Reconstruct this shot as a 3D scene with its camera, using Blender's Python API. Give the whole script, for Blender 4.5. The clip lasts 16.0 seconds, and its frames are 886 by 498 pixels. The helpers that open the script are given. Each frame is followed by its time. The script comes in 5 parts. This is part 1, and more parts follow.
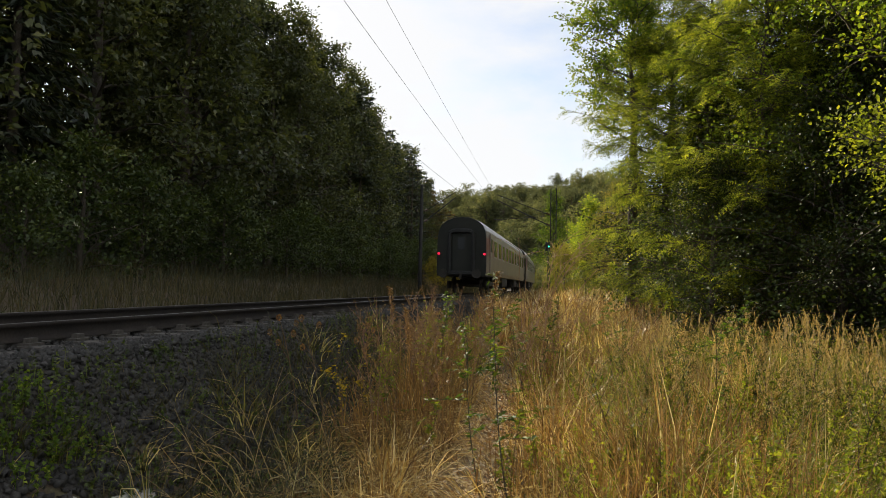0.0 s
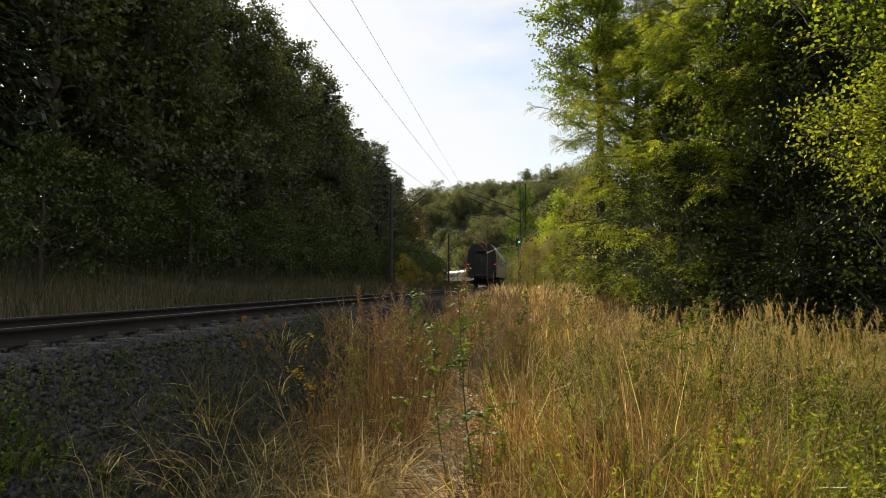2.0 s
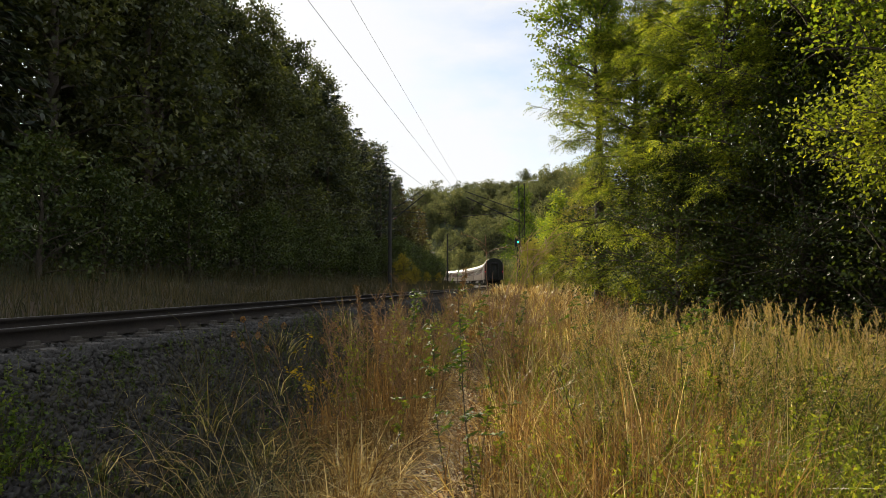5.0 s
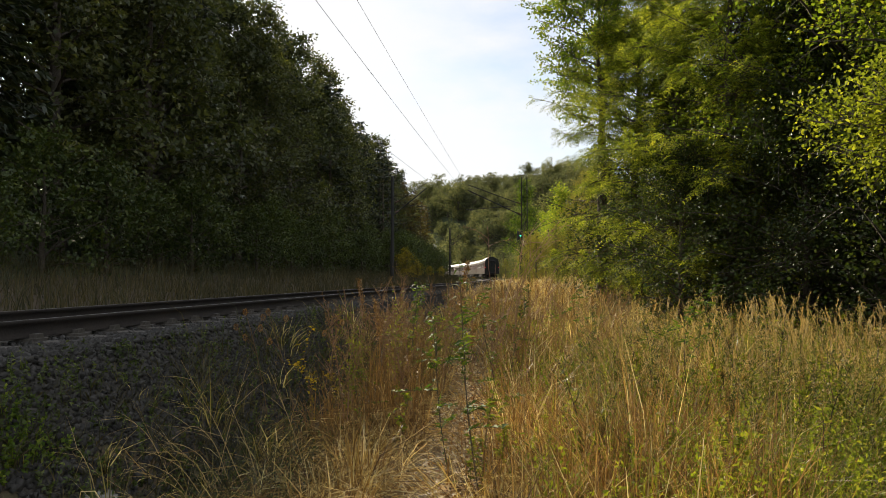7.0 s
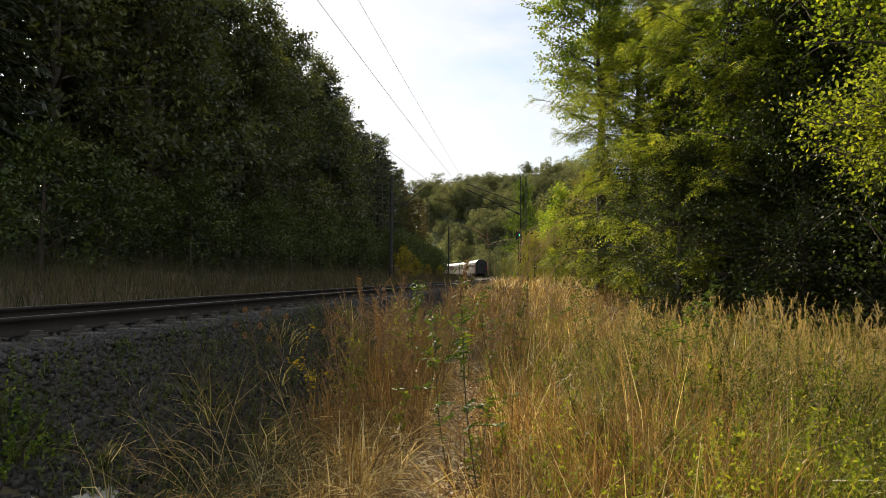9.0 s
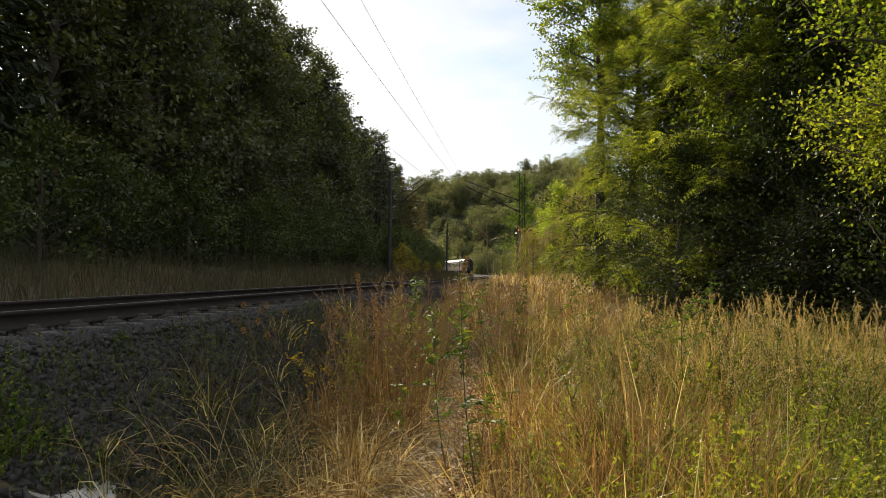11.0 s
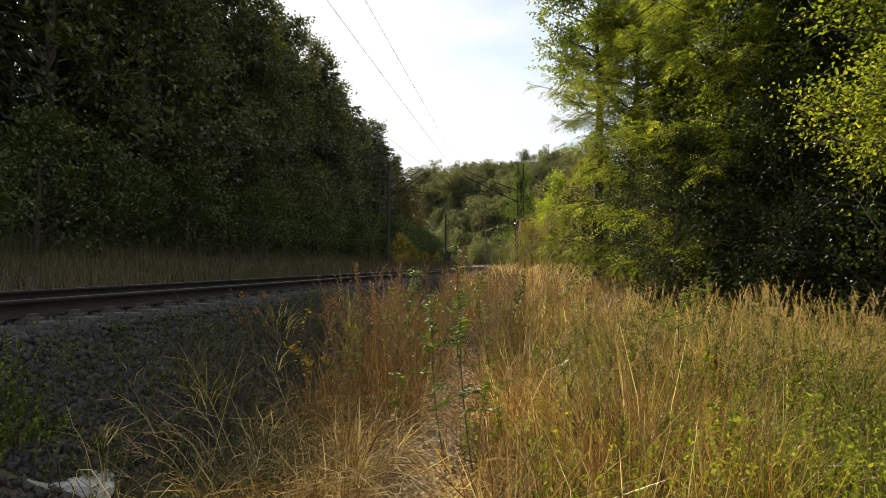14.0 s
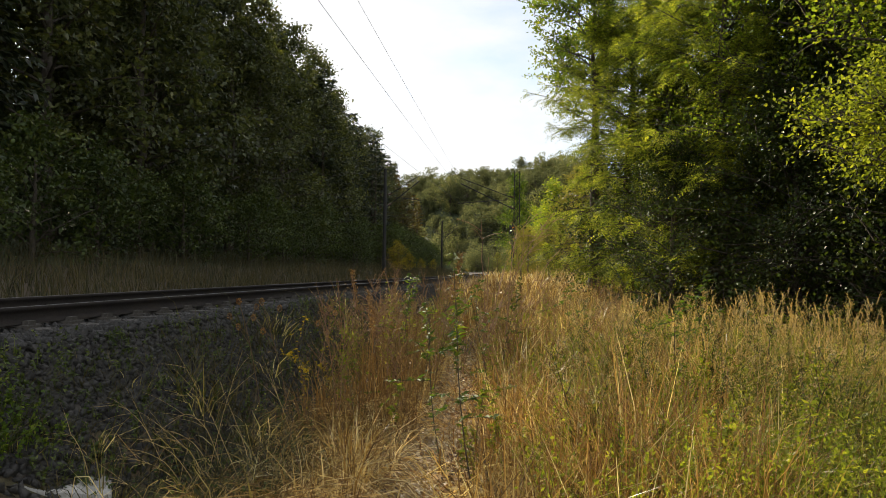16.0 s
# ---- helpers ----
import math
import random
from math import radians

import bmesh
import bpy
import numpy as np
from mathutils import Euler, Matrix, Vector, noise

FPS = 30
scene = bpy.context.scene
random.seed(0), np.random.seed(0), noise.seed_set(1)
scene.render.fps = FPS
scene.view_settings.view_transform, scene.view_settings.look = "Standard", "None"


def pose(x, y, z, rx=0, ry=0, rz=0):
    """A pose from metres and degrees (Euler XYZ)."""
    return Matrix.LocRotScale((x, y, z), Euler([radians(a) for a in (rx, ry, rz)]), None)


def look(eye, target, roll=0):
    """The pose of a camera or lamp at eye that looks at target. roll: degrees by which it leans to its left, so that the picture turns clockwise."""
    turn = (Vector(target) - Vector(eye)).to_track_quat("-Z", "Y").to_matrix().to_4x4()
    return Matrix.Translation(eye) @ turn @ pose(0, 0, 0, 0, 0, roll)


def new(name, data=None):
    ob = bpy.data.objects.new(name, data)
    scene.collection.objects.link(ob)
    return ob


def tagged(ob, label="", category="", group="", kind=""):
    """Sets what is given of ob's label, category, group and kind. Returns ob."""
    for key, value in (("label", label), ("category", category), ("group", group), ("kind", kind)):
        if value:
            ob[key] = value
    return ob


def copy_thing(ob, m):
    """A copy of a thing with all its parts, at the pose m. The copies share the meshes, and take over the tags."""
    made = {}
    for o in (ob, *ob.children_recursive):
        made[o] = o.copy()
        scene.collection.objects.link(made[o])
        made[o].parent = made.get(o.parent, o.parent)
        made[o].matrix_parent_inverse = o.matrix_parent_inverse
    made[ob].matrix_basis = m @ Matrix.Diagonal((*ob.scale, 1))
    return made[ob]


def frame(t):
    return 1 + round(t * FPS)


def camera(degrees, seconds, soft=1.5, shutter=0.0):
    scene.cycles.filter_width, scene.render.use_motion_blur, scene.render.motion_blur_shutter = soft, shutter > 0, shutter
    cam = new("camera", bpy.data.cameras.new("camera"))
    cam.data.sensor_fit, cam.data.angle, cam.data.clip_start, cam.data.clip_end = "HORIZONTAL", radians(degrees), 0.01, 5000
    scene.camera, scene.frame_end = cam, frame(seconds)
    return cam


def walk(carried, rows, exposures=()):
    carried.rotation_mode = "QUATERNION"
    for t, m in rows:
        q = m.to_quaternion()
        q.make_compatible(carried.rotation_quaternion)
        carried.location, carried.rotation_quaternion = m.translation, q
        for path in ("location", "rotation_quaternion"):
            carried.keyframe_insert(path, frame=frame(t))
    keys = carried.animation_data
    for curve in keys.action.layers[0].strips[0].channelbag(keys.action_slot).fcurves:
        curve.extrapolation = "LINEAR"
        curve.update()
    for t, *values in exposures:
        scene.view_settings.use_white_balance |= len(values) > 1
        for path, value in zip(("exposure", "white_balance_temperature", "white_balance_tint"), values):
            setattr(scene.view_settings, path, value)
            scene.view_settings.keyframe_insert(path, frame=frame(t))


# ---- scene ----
EYE = 1.6
cam = camera(65, 16.0, soft=0.5)
walk(cam, [
    (0, pose(-0.046, -0.064, EYE + 0.012, 92.989, -1.288, 2.194)),
    (0.5, pose(-0.049, -0.049, EYE + 0.021, 93.600, -1.111, 1.452)),
    (1, pose(-0.029, -0.060, EYE + 0.016, 93.270, -0.680, 1.518)),
    (1.5, pose(-0.009, -0.011, EYE + 0.010, 92.652, 0.434, 0.633)),
    (2, pose(0.004, -0.024, EYE + 0.006, 92.804, 0.017, -0.101)),
    (2.5, pose(-0.004, -0.007, EYE + 0.019, 92.871, -0.015, -0.490)),
    (3, pose(-0.003, -0.020, EYE + 0.011, 92.990, 0.217, -0.042)),
    (3.5, pose(-0.010, -0.017, EYE + 0.009, 92.766, 0.227, -0.009)),
    (4, pose(-0.003, -0.016, EYE + 0.011, 92.849, -0.013, -0.227)),
    (6.5, pose(-0.000, -0.010, EYE + 0.004, 92.500, 0.014, -0.161)),
    (7, pose(0.000, 0.000, EYE + 0.000, 92.280, -0.000, 0.000)),
    (7.5, pose(0.004, 0.002, EYE - 0.001, 91.989, 0.197, 0.298)),
    (8, pose(-0.003, -0.019, EYE + 0.000, 92.021, -0.181, 0.309)),
    (8.5, pose(-0.014, -0.018, EYE + 0.003, 92.207, -0.323, 0.148)),
    (9, pose(-0.010, -0.024, EYE + 0.001, 92.195, -0.335, -0.130)),
    (11.5, pose(-0.022, -0.004, EYE - 0.005, 91.900, -0.674, -0.265)),
    (12, pose(-0.022, -0.018, EYE - 0.004, 91.983, -0.536, -0.118)),
    (12.5, pose(-0.020, -0.029, EYE - 0.007, 91.908, -0.745, -0.142)),
    (13, pose(-0.021, -0.034, EYE - 0.008, 91.701, -0.765, -0.302)),
    (13.5, pose(-0.016, -0.012, EYE - 0.015, 91.334, -0.880, -0.374)),
    (14, pose(-0.011, -0.006, EYE - 0.015, 91.133, -0.631, -0.381)),
    (14.5, pose(-0.018, -0.012, EYE - 0.010, 91.193, -0.561, -0.417)),
    (15, pose(-0.021, -0.012, EYE - 0.010, 91.384, -0.562, -0.484)),
    (15.5, pose(-0.021, 0.008, EYE - 0.010, 91.541, -0.560, -0.554)),
    (16, pose(-0.020, -0.032, EYE - 0.015, 91.731, -0.666, -0.697)),
], exposures=[(0.0, 0.3), (6.0, 0.33), (16.0, 0.45)])

# ---- world and sun ----
SUN_AZ, SUN_EL = radians(-20.5), radians(27.8)
world = bpy.data.worlds.new("sky")
scene.world = world
world.use_nodes = True
wn, wl = world.node_tree.nodes, world.node_tree.links
sky = wn.new("ShaderNodeTexSky")
sky.sky_type = "NISHITA"
sky.sun_disc = False
sky.sun_elevation, sky.sun_rotation = SUN_EL, SUN_AZ
sky.air_density, sky.dust_density, sky.ozone_density = 1.0, 0.45, 1.5
wn["Background"].inputs["Strength"].default_value = 0.108
sky_at = wn.new("ShaderNodeTexCoord")
sky_map = wn.new("ShaderNodeMapping")
sky_map.inputs["Scale"].default_value = (1.0, 1.0, 2.6)
cloud = wn.new("ShaderNodeTexNoise")
cloud.inputs["Scale"].default_value, cloud.inputs["Detail"].default_value, cloud.inputs["Roughness"].default_value = 3.4, 8, 0.55
cloud_edge = wn.new("ShaderNodeMapRange")
cloud_edge.inputs["From Min"].default_value, cloud_edge.inputs["From Max"].default_value, cloud_edge.inputs["To Max"].default_value = 0.28, 0.6, 0.95
cloud_mix = wn.new("ShaderNodeMix")
cloud_mix.data_type = "RGBA"
cloud_mix.inputs[7].default_value = (7.3, 7.3, 7.35, 1)
wl.new(sky_at.outputs["Generated"], sky_map.inputs["Vector"])
wl.new(sky_map.outputs[0], cloud.inputs["Vector"])
wl.new(cloud.outputs["Fac"], cloud_edge.inputs["Value"])
wl.new(cloud_edge.outputs[0], cloud_mix.inputs[0])
wl.new(sky.outputs[0], cloud_mix.inputs[6])
wl.new(cloud_mix.outputs[2], wn["Background"].inputs["Color"])
sun_data = bpy.data.lights.new("sun", "SUN")
sun_data.energy, sun_data.angle, sun_data.color = 5.0, radians(0.53), (1.0, 0.87, 0.68)
sun = new("sun", sun_data)
sun.matrix_world = look((0, 0, 60), (-math.sin(SUN_AZ), -math.cos(SUN_AZ), 60 - math.tan(SUN_EL)))


# ---- materials ----
def nodes_of(name):
    m = bpy.data.materials.new(name)
    m.use_nodes = True
    return m, m.node_tree.nodes, m.node_tree.links, m.node_tree.nodes["Principled BSDF"]


def ramp(n, l, src, stops):
    r = n.new("ShaderNodeValToRGB")
    el = r.color_ramp.elements
    while len(el) < len(stops):
        el.new(0.5)
    for e, (p, c) in zip(el, stops):
        e.position, e.color = p, (*c, 1)
    l.new(src, r.inputs[0])
    return r.outputs[0]


def noise_tex(n, l, scale, detail=4, rough=0.6, coord="Object"):
    tc = n.new("ShaderNodeTexCoord")
    t = n.new("ShaderNodeTexNoise")
    t.inputs["Scale"].default_value, t.inputs["Detail"].default_value, t.inputs["Roughness"].default_value = scale, detail, rough
    l.new(tc.outputs[coord], t.inputs["Vector"])
    return t.outputs["Fac"]


def mixc(n, l, fac, a, b, mode="MIX"):
    m = n.new("ShaderNodeMix")
    m.data_type, m.blend_type = "RGBA", mode
    for sock, v in ((m.inputs[0], fac), (m.inputs[6], a), (m.inputs[7], b)):
        if isinstance(v, (int, float)):
            sock.default_value = v
        elif isinstance(v, tuple):
            sock.default_value = (*v, 1)
        else:
            l.new(v, sock)
    return m.outputs[2]


def bump(n, l, p, src, strength, dist):
    b = n.new("ShaderNodeBump")
    b.inputs["Strength"].default_value, b.inputs["Distance"].default_value = strength, dist
    l.new(src, b.inputs["Height"])
    l.new(b.outputs[0], p.inputs["Normal"])


def surface(name, a, b, scale, rough=0.8, metal=0.0, fine=40, relief=0.4, dist=0.01, c=None):
    """A worn surface: two colours in large stains, a third in fine grain, and fine relief."""
    m, n, l, p = nodes_of(name)
    big, small = noise_tex(n, l, scale), noise_tex(n, l, fine, 5)
    col = ramp(n, l, big, [(0.35, a), (0.65, b)])
    grain = ramp(n, l, small, [(0.3, (0.62, 0.62, 0.62)), (0.7, (1.25, 1.25, 1.25))])
    col = mixc(n, l, 1.0, col, grain, "MULTIPLY")
    if c:
        col = mixc(n, l, ramp(n, l, noise_tex(n, l, scale * 3.1), [(0.55, (0, 0, 0)), (0.72, (1, 1, 1))]), col, c)
    l.new(col, p.inputs["Base Color"])
    p.inputs["Roughness"].default_value, p.inputs["Metallic"].default_value = rough, metal
    bump(n, l, p, small, relief, dist)
    return m


def leafy(name, stops, through_col, trans=0.4, rough=0.42, spec=0.5, tint=0.25):
    """Leaves: each one has its own shade; light passes through them."""
    m, n, l, p = nodes_of(name)
    geo = n.new("ShaderNodeNewGeometry")
    info = n.new("ShaderNodeObjectInfo")
    col = ramp(n, l, geo.outputs["Random Per Island"], stops)
    shade = ramp(n, l, info.outputs["Random"], [(0, (1 - tint, 1 - tint, 1 - tint)), (1, (1 + tint, 1 + tint * 0.7, 1))])
    patch = ramp(n, l, noise_tex(n, l, 0.9, 3), [(0.32, (0.52, 0.58, 0.58)), (0.68, (1.35, 1.25, 1.02))])
    col = mixc(n, l, 1.0, mixc(n, l, 1.0, col, shade, "MULTIPLY"), patch, "MULTIPLY")
    l.new(col, p.inputs["Base Color"])
    p.inputs["Roughness"].default_value = rough
    p.inputs["Specular IOR Level"].default_value = spec
    tr = n.new("ShaderNodeBsdfTranslucent")
    l.new(mixc(n, l, 1.0, col, through_col, "MULTIPLY"), tr.inputs["Color"])
    mx = n.new("ShaderNodeMixShader")
    mx.inputs[0].default_value = trans
    l.new(p.outputs[0], mx.inputs[1])
    l.new(tr.outputs[0], mx.inputs[2])
    l.new(mx.outputs[0], n["Material Output"].inputs["Surface"])
    return m


def glow(name, colour, strength):
    m, n, l, p = nodes_of(name)
    p.inputs["Base Color"].default_value = (*colour, 1)
    p.inputs["Emission Color"].default_value = (*colour, 1)
    p.inputs["Emission Strength"].default_value = strength
    return m


M = {
    "soil": surface("meadow_soil", (0.055, 0.038, 0.022), (0.095, 0.066, 0.036), 0.7, 0.95, fine=22, relief=0.8, dist=0.03, c=(0.085, 0.095, 0.035)),
    "slope": surface("wooded_slope_floor", (0.045, 0.06, 0.022), (0.075, 0.09, 0.035), 0.15, 0.95, fine=1.2, relief=1.0, dist=0.5),
    "path": surface("trodden_straw", (0.30, 0.225, 0.12), (0.17, 0.12, 0.065), 2.6, 0.95, fine=60, relief=0.7, dist=0.02),
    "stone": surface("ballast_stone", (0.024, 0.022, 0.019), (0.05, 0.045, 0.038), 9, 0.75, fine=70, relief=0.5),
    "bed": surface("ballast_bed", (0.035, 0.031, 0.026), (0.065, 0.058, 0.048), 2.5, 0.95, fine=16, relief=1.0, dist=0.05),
    "rail_side": surface("rusty_rail", (0.02, 0.015, 0.012), (0.032, 0.024, 0.018), 3, 0.95, 0.0),
    "rail_top": surface("polished_rail_head", (0.16, 0.15, 0.14), (0.24, 0.23, 0.21), 3, 0.5, 0.9, relief=0.05),
    "sleeper": surface("dirty_concrete_sleeper", (0.06, 0.052, 0.043), (0.10, 0.088, 0.073), 4, 0.9),
    "slab": surface("weathered_concrete", (0.30, 0.29, 0.26), (0.46, 0.44, 0.40), 3, 0.9, relief=0.5, c=(0.28, 0.27, 0.22)),
    "steel": surface("grey_mast_steel", (0.025, 0.025, 0.023), (0.045, 0.042, 0.038), 2, 0.9, 0.0),
    "wire": surface("bronze_wire", (0.03, 0.028, 0.026), (0.05, 0.045, 0.04), 2, 0.5, 0.8),
    "porcelain": surface("brown_insulator", (0.09, 0.04, 0.025), (0.13, 0.06, 0.035), 6, 0.25, relief=0.02),
    "side": surface("pale_grey_coach_paint", (0.22, 0.178, 0.155), (0.29, 0.235, 0.205), 0.8, 0.35, fine=12, relief=0.03),
    "band": surface("dull_red_coach_paint", (0.24, 0.105, 0.095), (0.31, 0.14, 0.12), 0.8, 0.35, fine=12, relief=0.03),
    "roof": surface("silver_grey_roof", (0.36, 0.355, 0.345), (0.50, 0.49, 0.475), 0.6, 0.42, 0.2, fine=9, relief=0.05),
    # end wall and its door: their shade is put into the near-black colour
    "end": surface("shade_dark_end_wall", (0.011, 0.013, 0.009), (0.02, 0.022, 0.016), 1.2, 0.75),
    "rubber": surface("black_rubber", (0.012, 0.012, 0.012), (0.025, 0.025, 0.025), 3, 0.7),
    "under": surface("grimy_running_gear", (0.03, 0.026, 0.022), (0.055, 0.048, 0.04), 2, 0.8, 0.2),
    "bark": surface("tree_bark", (0.07, 0.055, 0.04), (0.13, 0.105, 0.08), 3, 0.95, fine=25, relief=1.0, dist=0.03),
    "stem": surface("brown_stem", (0.12, 0.075, 0.035), (0.20, 0.13, 0.06), 8, 0.8),
    "redtwig": surface("reddish_dead_twig", (0.24, 0.13, 0.07), (0.36, 0.21, 0.12), 8, 0.7),
    "darkstem": surface("dark_stem", (0.06, 0.05, 0.03), (0.10, 0.075, 0.04), 8, 0.8),
    "signal_box": surface("black_signal_board", (0.012, 0.012, 0.013), (0.022, 0.022, 0.022), 3, 0.6),
    "pale_straw": surface("pale_straw", (0.42, 0.29, 0.10), (0.55, 0.39, 0.16), 9, 0.8),
}
glass, gn, gl, gp = nodes_of("coach_window_glass")
gp.inputs["Base Color"].default_value = (0.03, 0.032, 0.035, 1)
gp.inputs["Roughness"].default_value = 0.22
gp.inputs["IOR"].default_value = 1.28
M["glass"] = glass
M["tail"] = glow("red_tail_light", (1.0, 0.02, 0.07), 0.7)
M["green_light"] = glow("green_signal_light", (0.02, 1.0, 0.38), 3.5)
M["amber_light"] = glow("amber_signal_light", (1.0, 0.22, 0.02), 3.0)
M["white_light"] = glow("white_signal_light", (1.0, 0.85, 0.6), 0.8)
M["locust"] = leafy("locust_leaves", [(0, (0.07, 0.105, 0.018)), (0.55, (0.17, 0.225, 0.035)), (1, (0.32, 0.36, 0.065))], (1.75, 1.7, 0.9), 0.6, 0.55, 0.35)
M["maple"] = leafy("maple_leaves", [(0, (0.10, 0.16, 0.024)), (0.7, (0.17, 0.24, 0.032)), (1, (0.32, 0.35, 0.045))], (1.85, 1.85, 0.85), 0.5, 0.6, 0.3)
M["darkleaf"] = leafy("hazel_leaves", [(0, (0.04, 0.062, 0.016)), (0.7, (0.062, 0.092, 0.02)), (1, (0.12, 0.145, 0.034))], (1.5, 1.6, 0.8), 0.24, 0.5, 0.35)
M["willow"] = leafy("grey_willow_leaves", [(0, (0.16, 0.17, 0.045)), (0.7, (0.21, 0.21, 0.06)), (1, (0.30, 0.28, 0.10))], (1.5, 1.45, 0.8), 0.45, 0.75, 0.15)
M["forest"] = leafy("beech_leaves", [(0, (0.05, 0.065, 0.028)), (0.7, (0.08, 0.096, 0.04)), (1, (0.13, 0.14, 0.055))], (1.6, 1.6, 0.8), 0.4)
M["needle"] = leafy("spruce_needles", [(0, (0.022, 0.036, 0.016)), (0.7, (0.034, 0.052, 0.02)), (1, (0.06, 0.07, 0.026))], (1.3, 1.4, 0.7), 0.2)
M["pine"] = leafy("olive_pine_needles", [(0, (0.07, 0.06, 0.025)), (0.6, (0.11, 0.095, 0.036)), (1, (0.17, 0.14, 0.05))], (1.4, 1.3, 0.7), 0.35, 0.7, 0.2)
# far trees: distant haze is put into this paler, greyer leaf colour
M["hill"] = leafy("haze_paled_hillside_leaves", [(0, (0.115, 0.135, 0.085)), (0.6, (0.15, 0.17, 0.105)), (1, (0.205, 0.22, 0.135))], (1.4, 1.4, 0.95), 0.5, 0.85, 0.1, tint=0.3)
M["broom"] = leafy("yellow_shrub_leaves", [(0, (0.22, 0.20, 0.02)), (0.6, (0.34, 0.30, 0.025)), (1, (0.46, 0.38, 0.05))], (1.5, 1.4, 0.6), 0.5)
M["weed"] = leafy("weed_leaves", [(0, (0.10, 0.13, 0.028)), (0.6, (0.17, 0.21, 0.035)), (1, (0.30, 0.32, 0.06))], (1.9, 1.95, 0.7), 0.5, 0.7, 0.2)
M["ivy"] = leafy("bramble_leaves", [(0, (0.05, 0.09, 0.018)), (0.7, (0.10, 0.16, 0.026)), (1, (0.22, 0.27, 0.05))], (1.5, 1.6, 0.7), 0.4, 0.65, 0.25)
M["yellowleaf"] = leafy("yellowing_leaves", [(0, (0.34, 0.27, 0.03)), (0.6, (0.45, 0.36, 0.04)), (1, (0.55, 0.42, 0.08))], (1.4, 1.3, 0.6), 0.45, 0.85, 0.1)
M["straw"] = leafy("dry_grass_blades", [(0, (0.075, 0.04, 0.015)), (0.35, (0.27, 0.165, 0.055)), (0.66, (0.54, 0.395, 0.155)), (1, (0.92, 0.82, 0.55))], (1.25, 1.18, 0.85), 0.42, 0.36)
M["olive"] = leafy("half_green_grass", [(0, (0.04, 0.05, 0.016)), (0.4, (0.165, 0.16, 0.048)), (0.72, (0.40, 0.335, 0.13)), (1, (0.90, 0.80, 0.48))], (1.35, 1.3, 0.75), 0.45, 0.36)
# darker grass copy: the forest's shade is put into its colour
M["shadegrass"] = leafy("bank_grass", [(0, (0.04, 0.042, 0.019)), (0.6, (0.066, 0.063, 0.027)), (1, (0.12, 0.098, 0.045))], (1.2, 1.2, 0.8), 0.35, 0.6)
M["palehead"] = leafy("pale_seed_heads", [(0, (0.36, 0.26, 0.10)), (0.5, (0.48, 0.36, 0.15)), (1, (0.64, 0.52, 0.27))], (1.2, 1.15, 0.9), 0.4, 0.5)
M["brownhead"] = leafy("brown_seed_heads", [(0, (0.10, 0.06, 0.025)), (0.6, (0.21, 0.135, 0.055)), (1, (0.38, 0.27, 0.11))], (1.2, 1.05, 0.8), 0.3, 0.6)
M["redstem"] = leafy("reddish_bents", [(0, (0.12, 0.066, 0.026)), (0.6, (0.29, 0.17, 0.065)), (1, (0.54, 0.37, 0.16))], (1.25, 1.1, 0.75), 0.35, 0.55)
M["meadowleaf"] = leafy("meadow_leaves", [(0, (0.06, 0.085, 0.02)), (0.6, (0.13, 0.165, 0.035)), (1, (0.30, 0.31, 0.075))], (1.6, 1.6, 0.7), 0.45, 0.55, 0.3)
M["litter"] = leafy("fallen_leaves", [(0, (0.30, 0.13, 0.05)), (0.35, (0.50, 0.37, 0.22)), (1, (0.84, 0.77, 0.65))], (1.1, 1.05, 0.95), 0.4, 0.5)

# ---- mesh tools ----
rng = np.random.default_rng(7)


def np_mesh(name, V, F, mats, smooth=False, index=None):
    V, F = np.asarray(V, dtype=np.float32), np.asarray(F, dtype=np.int32)
    k = F.shape[1]
    me = bpy.data.meshes.new(name)
    me.vertices.add(len(V))
    me.vertices.foreach_set("co", V.ravel())
    me.loops.add(F.size)
    me.loops.foreach_set("vertex_index", F.ravel())
    me.polygons.add(len(F))
    me.polygons.foreach_set("loop_start", np.arange(0, F.size, k, dtype=np.int32))
    if index is not None:
        me.polygons.foreach_set("material_index", np.asarray(index, dtype=np.int32))
    if smooth:
        me.polygons.foreach_set("use_smooth", np.ones(len(F), dtype=bool))
    me.update(calc_edges=True)
    for m in mats if isinstance(mats, (list, tuple)) else [mats]:
        me.materials.append(m)
    return me


def child(name, me, parent, label="", m=None):
    ob = new(name, me)
    ob.parent = parent
    if m is not None:
        ob.matrix_basis = m
    return tagged(ob, label)


def part(name, bm, material, parent, label="", m=None):
    me = bpy.data.meshes.new(name)
    bm.to_mesh(me)
    bm.free()
    me.materials.append(material)
    return child(name, me, parent, label, m)


def thing(name, label, category, m=None, group="", kind=""):
    ob = new(name)
    ob.empty_display_size = 0.2
    if m is not None:
        ob.matrix_basis = m
    return tagged(ob, label, category, group, kind)


def add_box(bm, size, at=(0, 0, 0), rot=None, bev=0.0):
    r = bmesh.ops.create_cube(bm, size=1)
    mat = Matrix.Translation(at) @ (rot or Matrix()) @ Matrix.Diagonal((*size, 1))
    bmesh.ops.transform(bm, matrix=mat, verts=r["verts"])
    if bev:
        edges = list({e for v in r["verts"] for e in v.link_edges})
        bmesh.ops.bevel(bm, geom=edges, offset=bev, segments=2, affect="EDGES", profile=0.7)
    return bm


def box(size, at=(0, 0, 0), rot=None, bev=0.0):
    return add_box(bmesh.new(), size, at, rot, bev)


